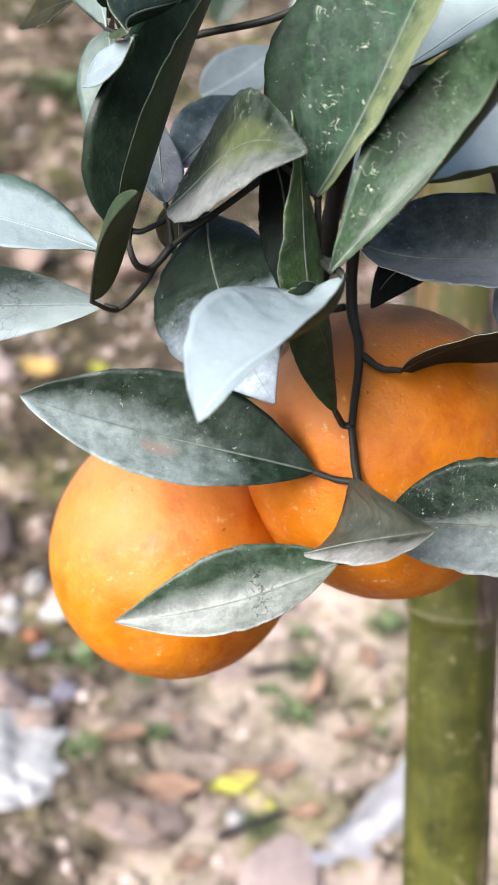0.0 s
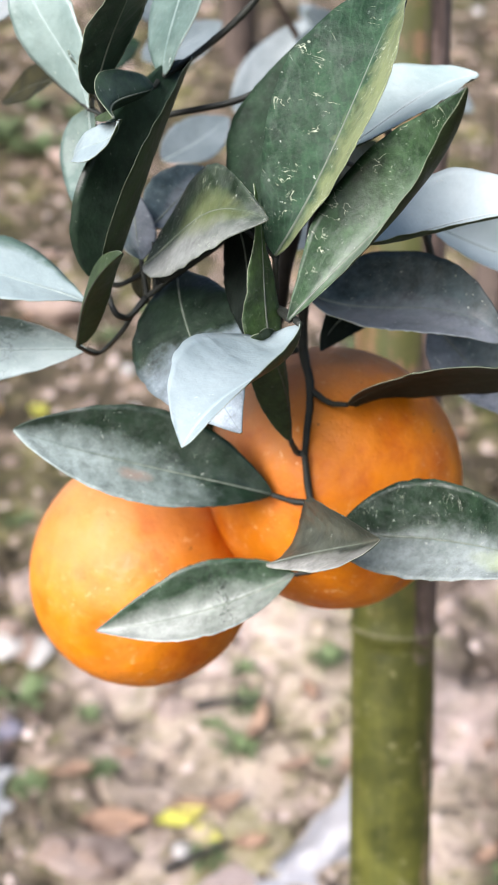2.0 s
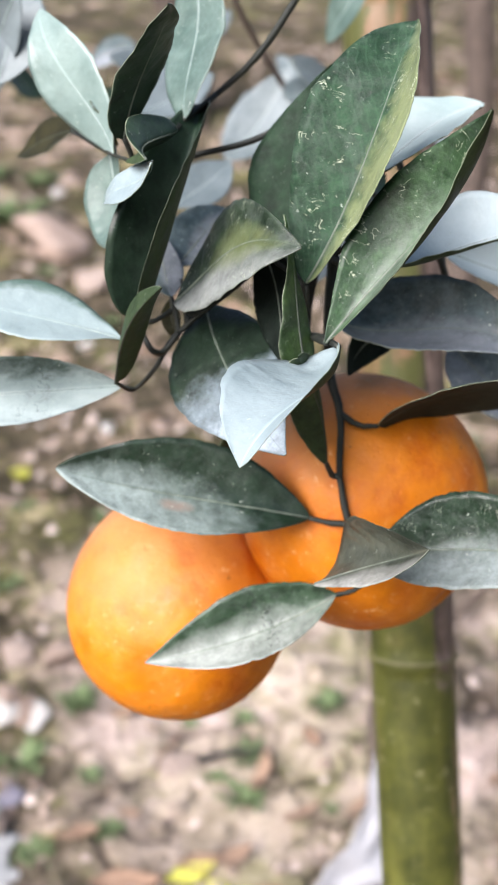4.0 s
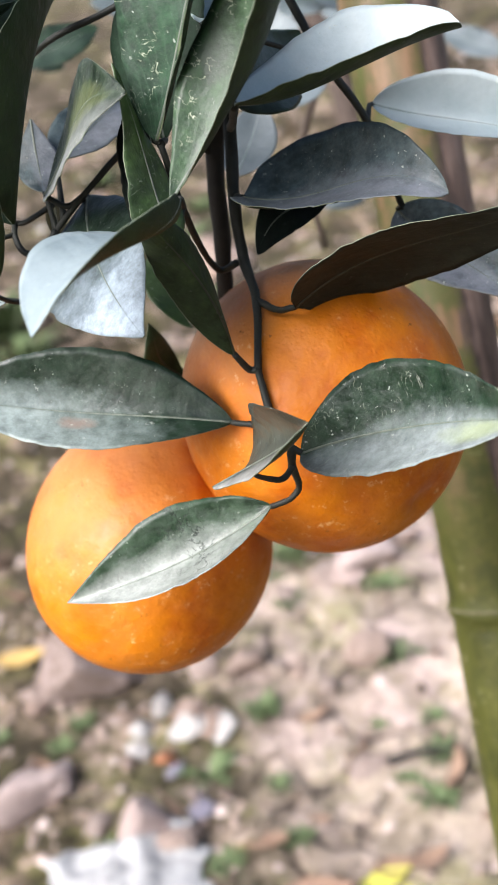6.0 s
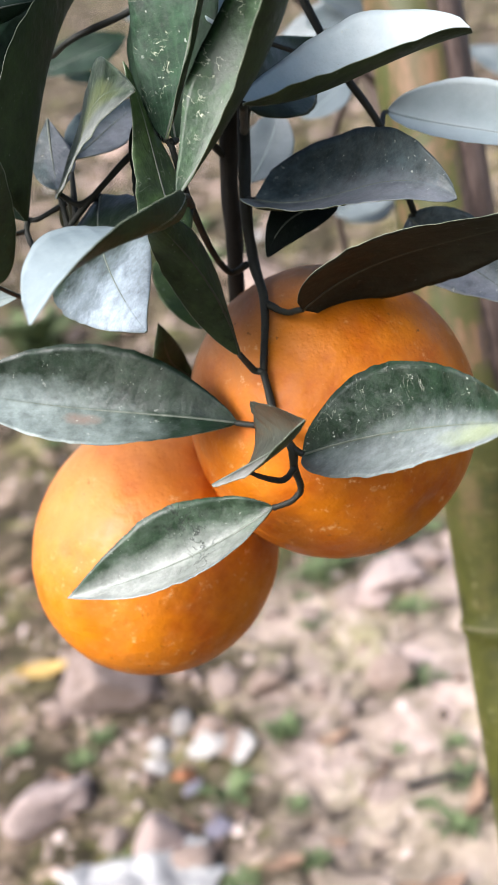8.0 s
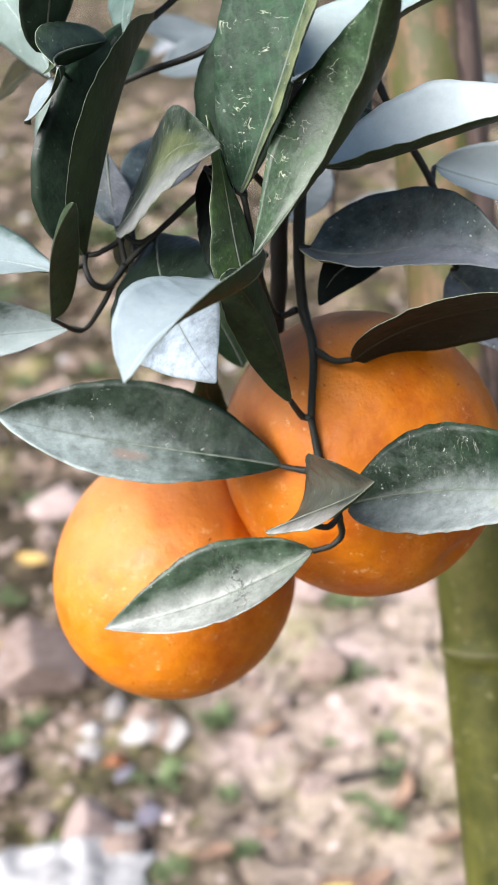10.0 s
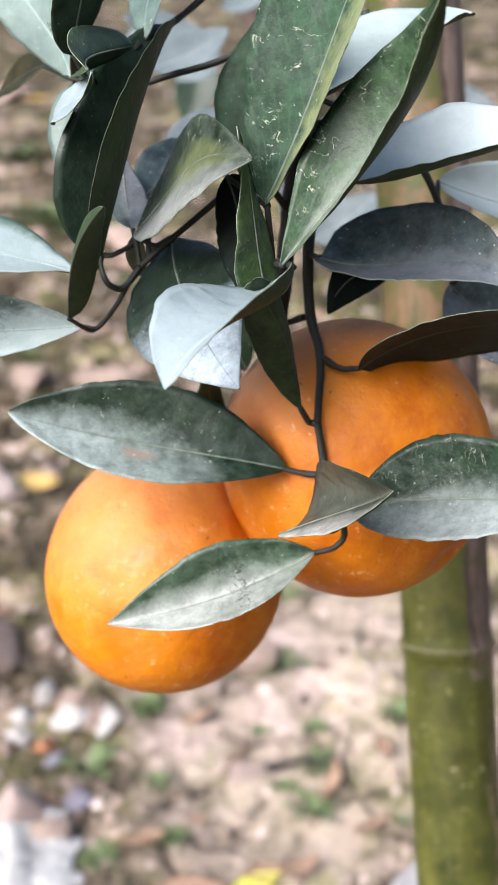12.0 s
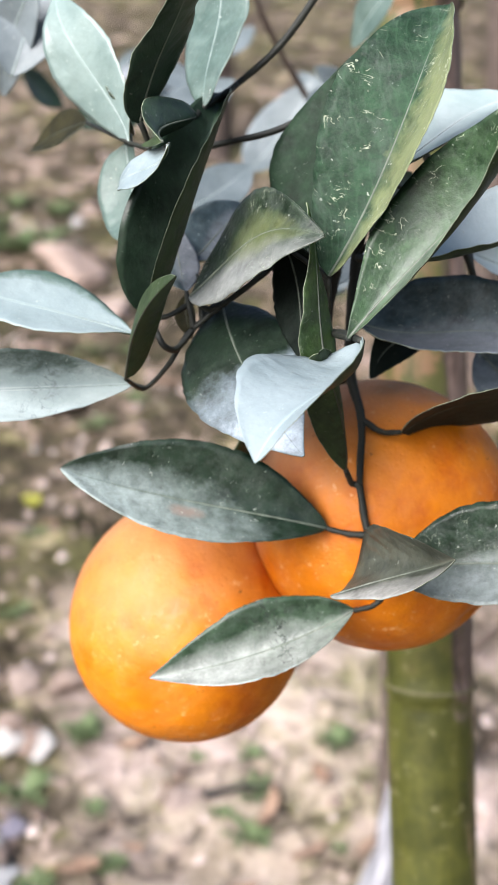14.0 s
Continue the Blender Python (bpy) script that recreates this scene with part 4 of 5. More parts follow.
thin_trunk([(0.2397, 1.2155, 0.2578), (0.2570, 1.3177, 0.3586), (0.2551, 1.3177, 0.4756), (0.2513, 1.3377, 0.5758), (0.2509, 1.3577, 0.6732)], [0.026, 0.018, 0.016, 0.013], "thin grey-brown orange tree trunk behind the pole")
thin_trunk([(0.7171, 2.6351, 0.5389), (0.7291, 2.6351, 0.8589), (0.7531, 2.6351, 1.1589), (0.7411, 2.6351, 1.5589), (0.7651, 2.6351, 2.2589)], [0.042, 0.036, 0.034, 0.030], "grey-brown orange tree trunk on the slope")
thin_trunk([(0.2020, 4.9159, 1.0127), (0.2220, 4.9159, 1.4427), (0.2020, 4.9159, 1.8427), (0.2420, 4.9159, 2.3427), (0.2220, 4.9159, 3.0427)], [0.052, 0.048, 0.046, 0.040], "dark grey orange tree trunk farther up the slope")
thin_trunk([(0.1780, 4.7000, 0.9700), (0.1737, 4.7000, 1.0600), (0.1460, 4.7000, 1.2959), (0.0665, 4.7000, 1.5097), (-0.0700, 4.7000, 1.8700)], [0.055, 0.054, 0.050, 0.046], "leaning brown orange tree trunk farther up the slope")


# ---- bamboo prop pole ----
def bamboo_pole(foot, direction, length, radius, nodes):
    """A culm with swollen node rings; the object's z runs along the pole from its foot."""
    d = Vector(direction).normalized()
    base = empty("bamboo_pole", foot)
    base.rotation_mode = "QUATERNION"
    base.rotation_quaternion = d.to_track_quat("Z", "Y")
    bm = bmesh.new()
    sides, rows = 40, []
    hs = sorted({round(i * 0.02, 4) for i in range(int(length / 0.02) + 1)} | {round(n + o, 4) for n in nodes for o in (-0.012, -0.006, -0.003, 0.0, 0.003, 0.006, 0.012)})
    for h in hs:
        swell = sum(0.0016 * math.exp(-((h - n) / 0.004) ** 2) - 0.0008 * math.exp(-((h - n + 0.006) / 0.003) ** 2) for n in nodes)
        r = radius * (1.02 - 0.02 * h) + swell
        ring = []
        for j in range(sides):
            a = 2 * math.pi * j / sides
            w = 1 + 0.012 * noise.noise(Vector((math.cos(a), math.sin(a), h * 3)))
            ring.append(bm.verts.new(Vector((math.cos(a) * r * w, math.sin(a) * r * w, h))))
        rows.append(ring)
    for a, b in zip(rows, rows[1:]):
        for j in range(sides):
            bm.faces.new((a[j], a[(j + 1) % sides], b[(j + 1) % sides], b[j]))
    bm.faces.new(rows[0][::-1])
    bm.faces.new(rows[-1])
    part("culm", bm, BAMBOO, base)
    for n in nodes:
        bm = bmesh.new()
        ring = []
        for j in range(sides):
            a = 2 * math.pi * j / sides
            tilt = 0.0025 * math.sin(a + 0.7)
            r = radius * 1.02 + 0.0012
            ring.append([bm.verts.new(Vector((math.cos(a) * (r + o), math.sin(a) * (r + o), n + tilt + z))) for o, z in ((-0.002, -0.0016), (0.0006, 0.0), (-0.002, 0.0016))])
        for j in range(sides):
            p, q = ring[j], ring[(j + 1) % sides]
            bm.faces.new((p[0], q[0], q[1], p[1]))
            bm.faces.new((p[1], q[1], q[2], p[2]))
        part("node_ring", bm, NODE_RING, base, "pale scarred ring round the bamboo joint")
    return tagged(base, "olive green bamboo prop pole browned on one flank higher up", "pole")


NODE_RING = rough_material("bamboo_node", [(0.3, (0.10, 0.095, 0.035)), (0.7, (0.24, 0.22, 0.13))], 120.0, 0.7, 0.001)
bamboo_pole((0.1171, 0.3212, 0.0300), (-0.0137, 0.1866, 0.9823), 1.75, 0.0238, [0.250, 0.610, 0.990, 1.350])



# ---- oranges ----
def orange(center, radius, uneven, tilt, label, seed, navel, touching, peel=PEEL):
    """A fruit with a flattened stalk end, a faint navel and uneven shoulders, pressed flat where it meets its neighbour.
    uneven: how far the round shape swells and flattens, wave by wave; touching: a point and the way towards the neighbour."""
    base = empty("orange", center)
    base.rotation_euler = tilt
    turn = Euler(tilt).to_matrix()
    at, way = Vector(touching[0]) - Vector(center), Vector(touching[1]).normalized()
    height = radius
    bm = bmesh.new()
    bmesh.ops.create_uvsphere(bm, u_segments=96, v_segments=64, radius=1.0)
    for v in bm.verts:
        c = v.co.copy()
        rad = math.hypot(c.x, c.y)
        a = math.atan2(c.y, c.x)
        x, y, z = turn @ c
        waves = (x * y, y * z, 3 * z * z - 1, x * z, x * x - y * y, y * (3 * x * x - y * y), x * y * z, y * (5 * z * z - 1),
                 z * (5 * z * z - 3), x * (5 * z * z - 1), z * (x * x - y * y), x * (x * x - 3 * y * y))
        k = 1 + sum(u * w for u, w in zip(uneven, waves)) + 0.004 * noise.noise(c * 5 + Vector((0, seed, 0)))
        if c.z > 0:
            dip = 0.07 * math.exp(-(rad / 0.22) ** 2) - 0.012 * math.cos(6 * a) * math.exp(-((rad - 0.25) / 0.2) ** 2)
        else:
            dip = navel * math.exp(-(rad / 0.13) ** 2)
        p = turn @ Vector((c.x * k, c.y * k, c.z * k * (1 - dip))) * radius
        p -= way * max(0.0, (p - at).dot(way))
        v.co = turn.inverted() @ p
    part("peel", bm, peel, base)
    bm = bmesh.new()
    top = height * 0.94
    for k in range(5):
        a = 2 * math.pi * k / 5 + seed
        c = Vector((math.cos(a), math.sin(a), 0))
        s = Vector((-math.sin(a), math.cos(a), 0))
        v0 = [bm.verts.new(Vector((0, 0, top + 0.003)) + s * 0.002), bm.verts.new(Vector((0, 0, top + 0.003)) - s * 0.002)]
        v1 = [bm.verts.new(c * 0.004 - s * 0.0026 + Vector((0, 0, top + 0.0026))), bm.verts.new(c * 0.004 + s * 0.0026 + Vector((0, 0, top + 0.0026)))]
        tip = bm.verts.new(c * 0.007 + Vector((0, 0, top + 0.0018)))
        bm.faces.new((v0[0], v0[1], v1[0], v1[1]))
        bm.faces.new((v1[0], tip, v1[1]))
    part("calyx", bm, GREEN_TWIG, base, "small green star-shaped calyx")
    return tagged(base, label, "orange", "ripe oranges")


orange((-0.0293, 0.3540, 1.1287), 0.0464, (0.0171, 0.006, -0.018, 0.0135, -0.0592, -0.013, 0.0085, -0.0144, 0.0223, 0.0016, 0.0286, -0.0045), (-1.15, 0.10, 0.3), "ripe glossy orange hanging under the branch", 1.3, 0.0, ((0.0055, 0.3482, 1.1500), (0.0714, -0.012, 0.0436)), LIT_PEEL)
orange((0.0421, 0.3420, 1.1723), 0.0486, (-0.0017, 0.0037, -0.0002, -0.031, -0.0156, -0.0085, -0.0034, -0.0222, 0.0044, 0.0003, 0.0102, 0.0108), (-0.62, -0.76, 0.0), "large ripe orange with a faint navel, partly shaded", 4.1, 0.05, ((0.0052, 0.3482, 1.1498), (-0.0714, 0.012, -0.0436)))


# ---- the leafy branch ----
def leaf(parent, base, tip, normal, side, shape, top=1, cover=LEAF_TOP, under=LEAF_UNDER, label="", seed=0, wave=0.018):
    """A leaf blade from base to tip. normal: the way its middle faces; side: +1 or -1, which edge comes first.
    shape: twist, arch, late arch, sideways arch, half width, widest place, fullness, fold (radians), unevenness of the halves,
    and for folded leaves how the fold changes along the blade and how far one half leans towards the tip."""
    B, T = Vector(base), Vector(tip)
    twist, arch, late, sway, half, widest, full, fold, uneven = shape[:9]
    closing, lean = shape[9:] or (0.0, 0.0)
    along = T - B
    L = along.length
    a = along / L
    N0 = Vector(normal)
    N0 = (N0 - a * N0.dot(a)).normalized()
    S0 = a.cross(N0) * side
    expo = math.log(0.5) / math.log(min(0.8, max(0.2, widest)))
    ns, nv, thick = 48, 8, 0.00022
    bm = bmesh.new()
    uvs = bm.loops.layers.uv.new("UVMap")
    grid, mids = {}, []
    for i in range(ns + 1):
        s = i / ns
        q = 4 * s * (1 - s)
        mid = B + along * s + L * (N0 * (arch * q + late * q * (2 * s - 1) * 2) + S0 * sway * q)
        d = twist * (s - 0.5)
        n = N0 * math.cos(d) + S0 * math.sin(d)
        si = S0 * math.cos(d) - N0 * math.sin(d)
        bend = fold + closing * (2 * s - 1)
        w = L * half * max(0.0, math.sin(math.pi * s ** expo)) ** min(1.6, max(0.5, full)) + 0.0004
        mids.append((mid, n))
        for j in range(-nv, nv + 1):
            v = j / nv
            lift = 0.5 * v * v + 0.5 * (math.sqrt(v * v + 0.006) - 0.0775)
            wide = w * (1 + uneven * (1 if v > 0 else -1))
            ripple = wave * L * (noise.noise(Vector((s * 5.5, v * 1.2 + seed, seed * 3.7))) * v * v + 0.35 * noise.noise(Vector((s * 13, v * 2.5, seed))) * abs(v))
            edge = 1 + 0.035 * noise.noise(Vector((s * 17, seed, v))) + 0.02 * noise.noise(Vector((s * 47, seed + 3, v)))
            p = mid + si * (v * wide * edge * math.cos(bend)) + n * (wide * math.sin(bend) * lift + ripple) + a * (lean * max(0.0, v) * wide)
            for k, o in ((0, thick), (1, -thick)):
                grid[k, i, j] = bm.verts.new(p + n * o * (1.0 if abs(j) < nv else 0.5))

    def quad(keys, mat):
        f = bm.faces.new([grid[k] for k in keys])
        f.material_index = mat
        for loop, (k, i, j) in zip(f.loops, keys):
            loop[uvs].uv = (i / ns, (j / nv + 1) / 2)

    front, back = (0, 1) if top > 0 else (1, 0)
    for i in range(ns):
        for j in range(-nv, nv):
            loopa = [(0, i, j), (0, i + 1, j), (0, i + 1, j + 1), (0, i, j + 1)]
            loopb = [(1, i, j), (1, i, j + 1), (1, i + 1, j + 1), (1, i + 1, j)]
            quad(loopa if side > 0 else loopa[::-1], front)
            quad(loopb if side > 0 else loopb[::-1], back)
        for j in (-nv, nv):
            rim = [(0, i, j), (1, i, j), (1, i + 1, j), (0, i + 1, j)]
            quad(rim if (j < 0) == (side > 0) else rim[::-1], 2)
    ob = part("leaf", bm, [cover, under, LEAF_EDGE], parent, label)
    bm = bmesh.new()
    pick = [mids[k][0] + mids[k][1] * (0.00012 * top) for k in range(0, int(ns * 0.85), 3)]
    tube(bm, pick, [0.00045, 0.00032, 0.00015], 6, 3)
    part("midrib", bm, PALE_RIB if cover in PALE_LEAVES else DARK_RIB if cover in DULL_LEAVES else RIB, ob)
    return ob


branch = tagged(empty("orange_branch", (0.0300, 0.3300, 1.3600)), "leafy orange tree branch, dusty dark green leaves, hanging twigs", "branch")
inv = Matrix.Translation(-branch.location)
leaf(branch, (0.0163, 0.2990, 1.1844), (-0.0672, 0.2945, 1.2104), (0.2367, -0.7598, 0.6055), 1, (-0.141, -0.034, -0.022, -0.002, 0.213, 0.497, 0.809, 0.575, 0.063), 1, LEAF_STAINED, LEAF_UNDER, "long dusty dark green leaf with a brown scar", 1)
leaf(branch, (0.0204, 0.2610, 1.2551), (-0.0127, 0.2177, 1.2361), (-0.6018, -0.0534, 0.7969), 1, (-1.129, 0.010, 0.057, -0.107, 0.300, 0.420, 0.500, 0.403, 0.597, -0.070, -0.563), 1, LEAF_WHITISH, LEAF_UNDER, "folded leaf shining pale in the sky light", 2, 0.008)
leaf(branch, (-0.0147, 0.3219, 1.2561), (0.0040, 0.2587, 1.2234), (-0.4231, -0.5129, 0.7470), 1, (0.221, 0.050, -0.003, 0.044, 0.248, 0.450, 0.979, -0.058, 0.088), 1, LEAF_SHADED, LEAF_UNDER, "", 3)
leaf(branch, (-0.0251, 0.3112, 1.2595), (0.0115, 0.2712, 1.2826), (-0.7573, -0.3886, 0.5249), -1, (-0.156, 0.048, 0.038, 0.130, 0.290, 0.446, 0.874, 0.130, -0.017), 1, LEAF_MOTTLED, LEAF_UNDER, "cupped leaf mottled yellow-green", 4)
leaf(branch, (0.0147, 0.2845, 1.2692), (0.0538, 0.3106, 1.3435), (-0.6213, -0.5773, 0.5299), -1, (0.096, 0.118, 0.018, -0.124, 0.235, 0.497, 0.666, 0.552, 0.070), 1, LEAF_SPOTTED, LEAF_UNDER, "tall spotted leaf with a yellow-green midrib", 5)
leaf(branch, (0.0144, 0.3029, 1.2681), (0.0294, 0.3195, 1.3311), (-0.5862, -0.7379, 0.3344), -1, (0.097, -0.025, -0.017, 0.087, 0.280, 0.483, 0.908, 0.052, 0.036), 1, LEAF_MATTE, LEAF_UNDER, "", 6)
leaf(branch, (0.0040, 0.3031, 1.2754), (0.0068, 0.2786, 1.2461), (-0.7832, -0.5129, 0.3515), 1, (0.121, -0.054, 0.024, -0.001, 0.250, 0.392, 0.794, 0.088, 0.009), 1, LEAF_DEEP_SHADE, LEAF_UNDER, "", 7)
leaf(branch, (0.0134, 0.2813, 1.2430), (0.0078, 0.2825, 1.2905), (0.8384, -0.5331, 0.1132), -1, (-0.676, 0.005, 0.017, -0.000, 0.165, 0.200, 0.881, -0.120, 0.080), 1, LEAF_GREEN, LEAF_GREEN, "", 8)
leaf(branch, (0.0217, 0.2951, 1.2059), (0.0095, 0.2667, 1.2508), (0.6654, -0.6994, -0.2610), -1, (0.730, -0.040, -0.017, -0.081, 0.170, 0.510, 0.693, -0.695, -0.002), 1, LEAF_UNDER, LEAF_TOP, "", 9)
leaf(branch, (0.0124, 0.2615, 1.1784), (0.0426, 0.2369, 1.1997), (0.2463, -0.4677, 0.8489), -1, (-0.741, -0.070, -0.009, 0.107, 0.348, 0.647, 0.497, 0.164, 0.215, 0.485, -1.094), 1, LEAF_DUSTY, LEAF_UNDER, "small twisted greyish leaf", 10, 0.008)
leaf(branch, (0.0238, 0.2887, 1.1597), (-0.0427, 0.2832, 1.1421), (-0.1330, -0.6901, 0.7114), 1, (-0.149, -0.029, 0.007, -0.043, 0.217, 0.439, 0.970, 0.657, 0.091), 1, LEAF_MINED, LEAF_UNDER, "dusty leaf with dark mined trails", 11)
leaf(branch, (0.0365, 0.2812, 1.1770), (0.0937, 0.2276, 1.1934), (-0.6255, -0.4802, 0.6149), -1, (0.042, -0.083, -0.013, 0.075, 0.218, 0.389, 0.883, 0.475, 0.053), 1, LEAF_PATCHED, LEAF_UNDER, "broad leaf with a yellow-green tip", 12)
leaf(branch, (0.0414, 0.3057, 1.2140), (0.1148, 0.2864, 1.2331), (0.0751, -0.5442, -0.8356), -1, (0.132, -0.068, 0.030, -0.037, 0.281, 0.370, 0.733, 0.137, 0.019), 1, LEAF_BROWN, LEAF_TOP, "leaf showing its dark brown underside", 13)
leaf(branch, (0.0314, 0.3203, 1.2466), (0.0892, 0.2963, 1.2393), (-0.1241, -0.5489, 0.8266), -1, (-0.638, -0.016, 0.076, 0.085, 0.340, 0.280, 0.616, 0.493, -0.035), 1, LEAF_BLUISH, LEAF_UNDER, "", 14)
leaf(branch, (0.0553, 0.3300, 1.2399), (0.0327, 0.3150, 1.2300), (0.3626, -0.8289, 0.4261), -1, (0.000, 0.000, 0.000, -0.170, 0.220, 0.450, 0.800, 0.100, 0.000), 1, LEAF_DEEP_SHADE, LEAF_UNDER, "", 15)
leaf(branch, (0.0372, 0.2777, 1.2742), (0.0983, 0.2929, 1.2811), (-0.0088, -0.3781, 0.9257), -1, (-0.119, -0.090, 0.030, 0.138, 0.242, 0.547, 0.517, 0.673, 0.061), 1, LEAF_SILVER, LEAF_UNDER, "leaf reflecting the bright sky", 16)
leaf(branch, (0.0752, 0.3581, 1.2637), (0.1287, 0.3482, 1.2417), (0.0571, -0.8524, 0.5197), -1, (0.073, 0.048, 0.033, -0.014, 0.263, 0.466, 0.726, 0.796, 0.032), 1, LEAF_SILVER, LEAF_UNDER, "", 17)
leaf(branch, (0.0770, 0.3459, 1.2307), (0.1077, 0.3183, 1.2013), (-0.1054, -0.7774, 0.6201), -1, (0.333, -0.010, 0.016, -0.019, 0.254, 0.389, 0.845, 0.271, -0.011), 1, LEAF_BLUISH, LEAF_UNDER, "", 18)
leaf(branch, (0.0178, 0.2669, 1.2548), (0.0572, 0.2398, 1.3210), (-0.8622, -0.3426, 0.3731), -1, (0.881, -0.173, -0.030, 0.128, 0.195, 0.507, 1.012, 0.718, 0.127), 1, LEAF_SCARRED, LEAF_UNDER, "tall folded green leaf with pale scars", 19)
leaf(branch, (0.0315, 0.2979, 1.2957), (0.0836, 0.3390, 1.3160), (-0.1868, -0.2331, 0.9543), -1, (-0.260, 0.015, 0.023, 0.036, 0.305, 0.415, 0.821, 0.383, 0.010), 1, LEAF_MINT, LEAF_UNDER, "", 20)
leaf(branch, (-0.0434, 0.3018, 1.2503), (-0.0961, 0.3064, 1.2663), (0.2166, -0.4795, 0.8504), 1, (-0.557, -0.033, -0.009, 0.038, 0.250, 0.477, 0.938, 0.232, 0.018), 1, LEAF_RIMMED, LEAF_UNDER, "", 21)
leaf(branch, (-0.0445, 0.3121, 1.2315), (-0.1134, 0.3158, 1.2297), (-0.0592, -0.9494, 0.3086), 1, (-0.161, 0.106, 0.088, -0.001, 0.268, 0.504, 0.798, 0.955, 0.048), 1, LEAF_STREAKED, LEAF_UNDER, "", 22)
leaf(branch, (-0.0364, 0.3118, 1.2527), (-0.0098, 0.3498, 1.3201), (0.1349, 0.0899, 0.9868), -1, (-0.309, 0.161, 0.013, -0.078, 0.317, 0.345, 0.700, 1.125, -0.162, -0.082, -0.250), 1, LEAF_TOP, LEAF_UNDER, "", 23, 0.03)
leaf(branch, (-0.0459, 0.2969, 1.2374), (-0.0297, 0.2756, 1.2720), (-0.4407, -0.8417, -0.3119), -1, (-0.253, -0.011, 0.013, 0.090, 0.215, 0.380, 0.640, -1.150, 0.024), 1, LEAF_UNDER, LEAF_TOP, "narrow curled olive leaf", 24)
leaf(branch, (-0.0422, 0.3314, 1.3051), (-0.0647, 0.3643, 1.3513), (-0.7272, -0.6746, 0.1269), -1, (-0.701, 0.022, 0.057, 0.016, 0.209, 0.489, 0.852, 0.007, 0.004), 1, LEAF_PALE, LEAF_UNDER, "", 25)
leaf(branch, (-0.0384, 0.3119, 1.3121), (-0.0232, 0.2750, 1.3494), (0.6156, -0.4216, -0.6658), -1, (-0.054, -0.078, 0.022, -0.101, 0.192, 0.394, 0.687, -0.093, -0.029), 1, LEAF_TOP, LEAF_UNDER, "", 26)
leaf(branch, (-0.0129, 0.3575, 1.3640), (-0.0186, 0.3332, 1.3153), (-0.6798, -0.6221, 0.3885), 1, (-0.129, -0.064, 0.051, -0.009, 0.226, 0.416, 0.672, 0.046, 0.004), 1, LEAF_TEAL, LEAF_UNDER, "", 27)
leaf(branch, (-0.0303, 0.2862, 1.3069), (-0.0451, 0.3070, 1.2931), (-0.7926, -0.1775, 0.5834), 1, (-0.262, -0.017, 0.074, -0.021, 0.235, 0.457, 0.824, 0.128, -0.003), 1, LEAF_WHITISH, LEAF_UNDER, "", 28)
leaf(branch, (-0.0319, 0.2901, 1.3075), (-0.0227, 0.3224, 1.3141), (0.9577, -0.2408, -0.1576), -1, (-0.092, 0.003, 0.111, 0.043, 0.248, 0.379, 0.870, -0.781, 0.064), 1, LEAF_TOP, LEAF_UNDER, "", 29)
leaf(branch, (-0.0438, 0.3486, 1.3040), (-0.0453, 0.3129, 1.2811), (-0.8689, -0.2415, 0.4321), 1, (0.317, -0.197, -0.028, 0.196, 0.283, 0.300, 0.692, 0.467, 0.065), 1, LEAF_TEAL, LEAF_UNDER, "", 30)
leaf(branch, (-0.0584, 0.3817, 1.3095), (-0.0813, 0.4044, 1.2991), (-0.6791, -0.4050, 0.6123), 1, (0.25, 0.02, 0.0, 0.03, 0.25, 0.45, 0.85, 0.25, 0.0), 1, LEAF_OLIVE, LEAF_OLIVE, "", 31)
leaf(branch, (-0.0290, 0.3335, 1.2812), (-0.0263, 0.3167, 1.2601), (0.1095, -0.7699, 0.6287), 1, (0.057, -0.055, -0.008, 0.018, 0.235, 0.576, 0.837, -0.162, -0.002), 1, LEAF_BLUISH, LEAF_UNDER, "", 32)
leaf(branch, (-0.0236, 0.3282, 1.2679), (-0.0028, 0.3661, 1.2806), (0.2957, -0.4439, 0.8459), -1, (-0.105, 0.020, 0.025, 0.007, 0.242, 0.453, 0.828, 0.188, 0.002), 1, LEAF_BLUISH, LEAF_UNDER, "", 33)
leaf(branch, (-0.0019, 0.3450, 1.1892), (-0.0069, 0.3280, 1.2129), (0.6536, -0.6742, -0.3439), -1, (0.186, -0.043, 0.078, 0.106, 0.201, 0.408, 0.942, -0.246, 0.004), 1, LEAF_UNDER, LEAF_TOP, "", 34)
leaf(branch, (0.0341, 0.3266, 1.2730), (0.0566, 0.3696, 1.2901), (0.7673, -0.5396, 0.3466), -1, (0.031, 0.016, -0.058, -0.020, 0.248, 0.396, 0.791, 0.134, 0.007), 1, LEAF_TOP, LEAF_UNDER, "", 35)
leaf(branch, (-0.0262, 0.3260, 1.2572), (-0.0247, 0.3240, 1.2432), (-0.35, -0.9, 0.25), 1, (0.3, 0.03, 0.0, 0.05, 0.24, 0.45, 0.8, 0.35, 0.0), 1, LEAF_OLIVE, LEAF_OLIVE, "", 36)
part("twig", tube(bmesh.new(), [(0.0339, 0.3350, 1.2878), (0.0308, 0.3330, 1.2666), (0.0281, 0.3266, 1.2468), (0.0275, 0.3225, 1.2290), (0.0296, 0.3134, 1.2168), (0.0270, 0.3003, 1.1986)], [0.0021, 0.0020, 0.0019, 0.0017, 0.0013, 0.0011], 12, 6, 0.25, 35), TWIG, branch)
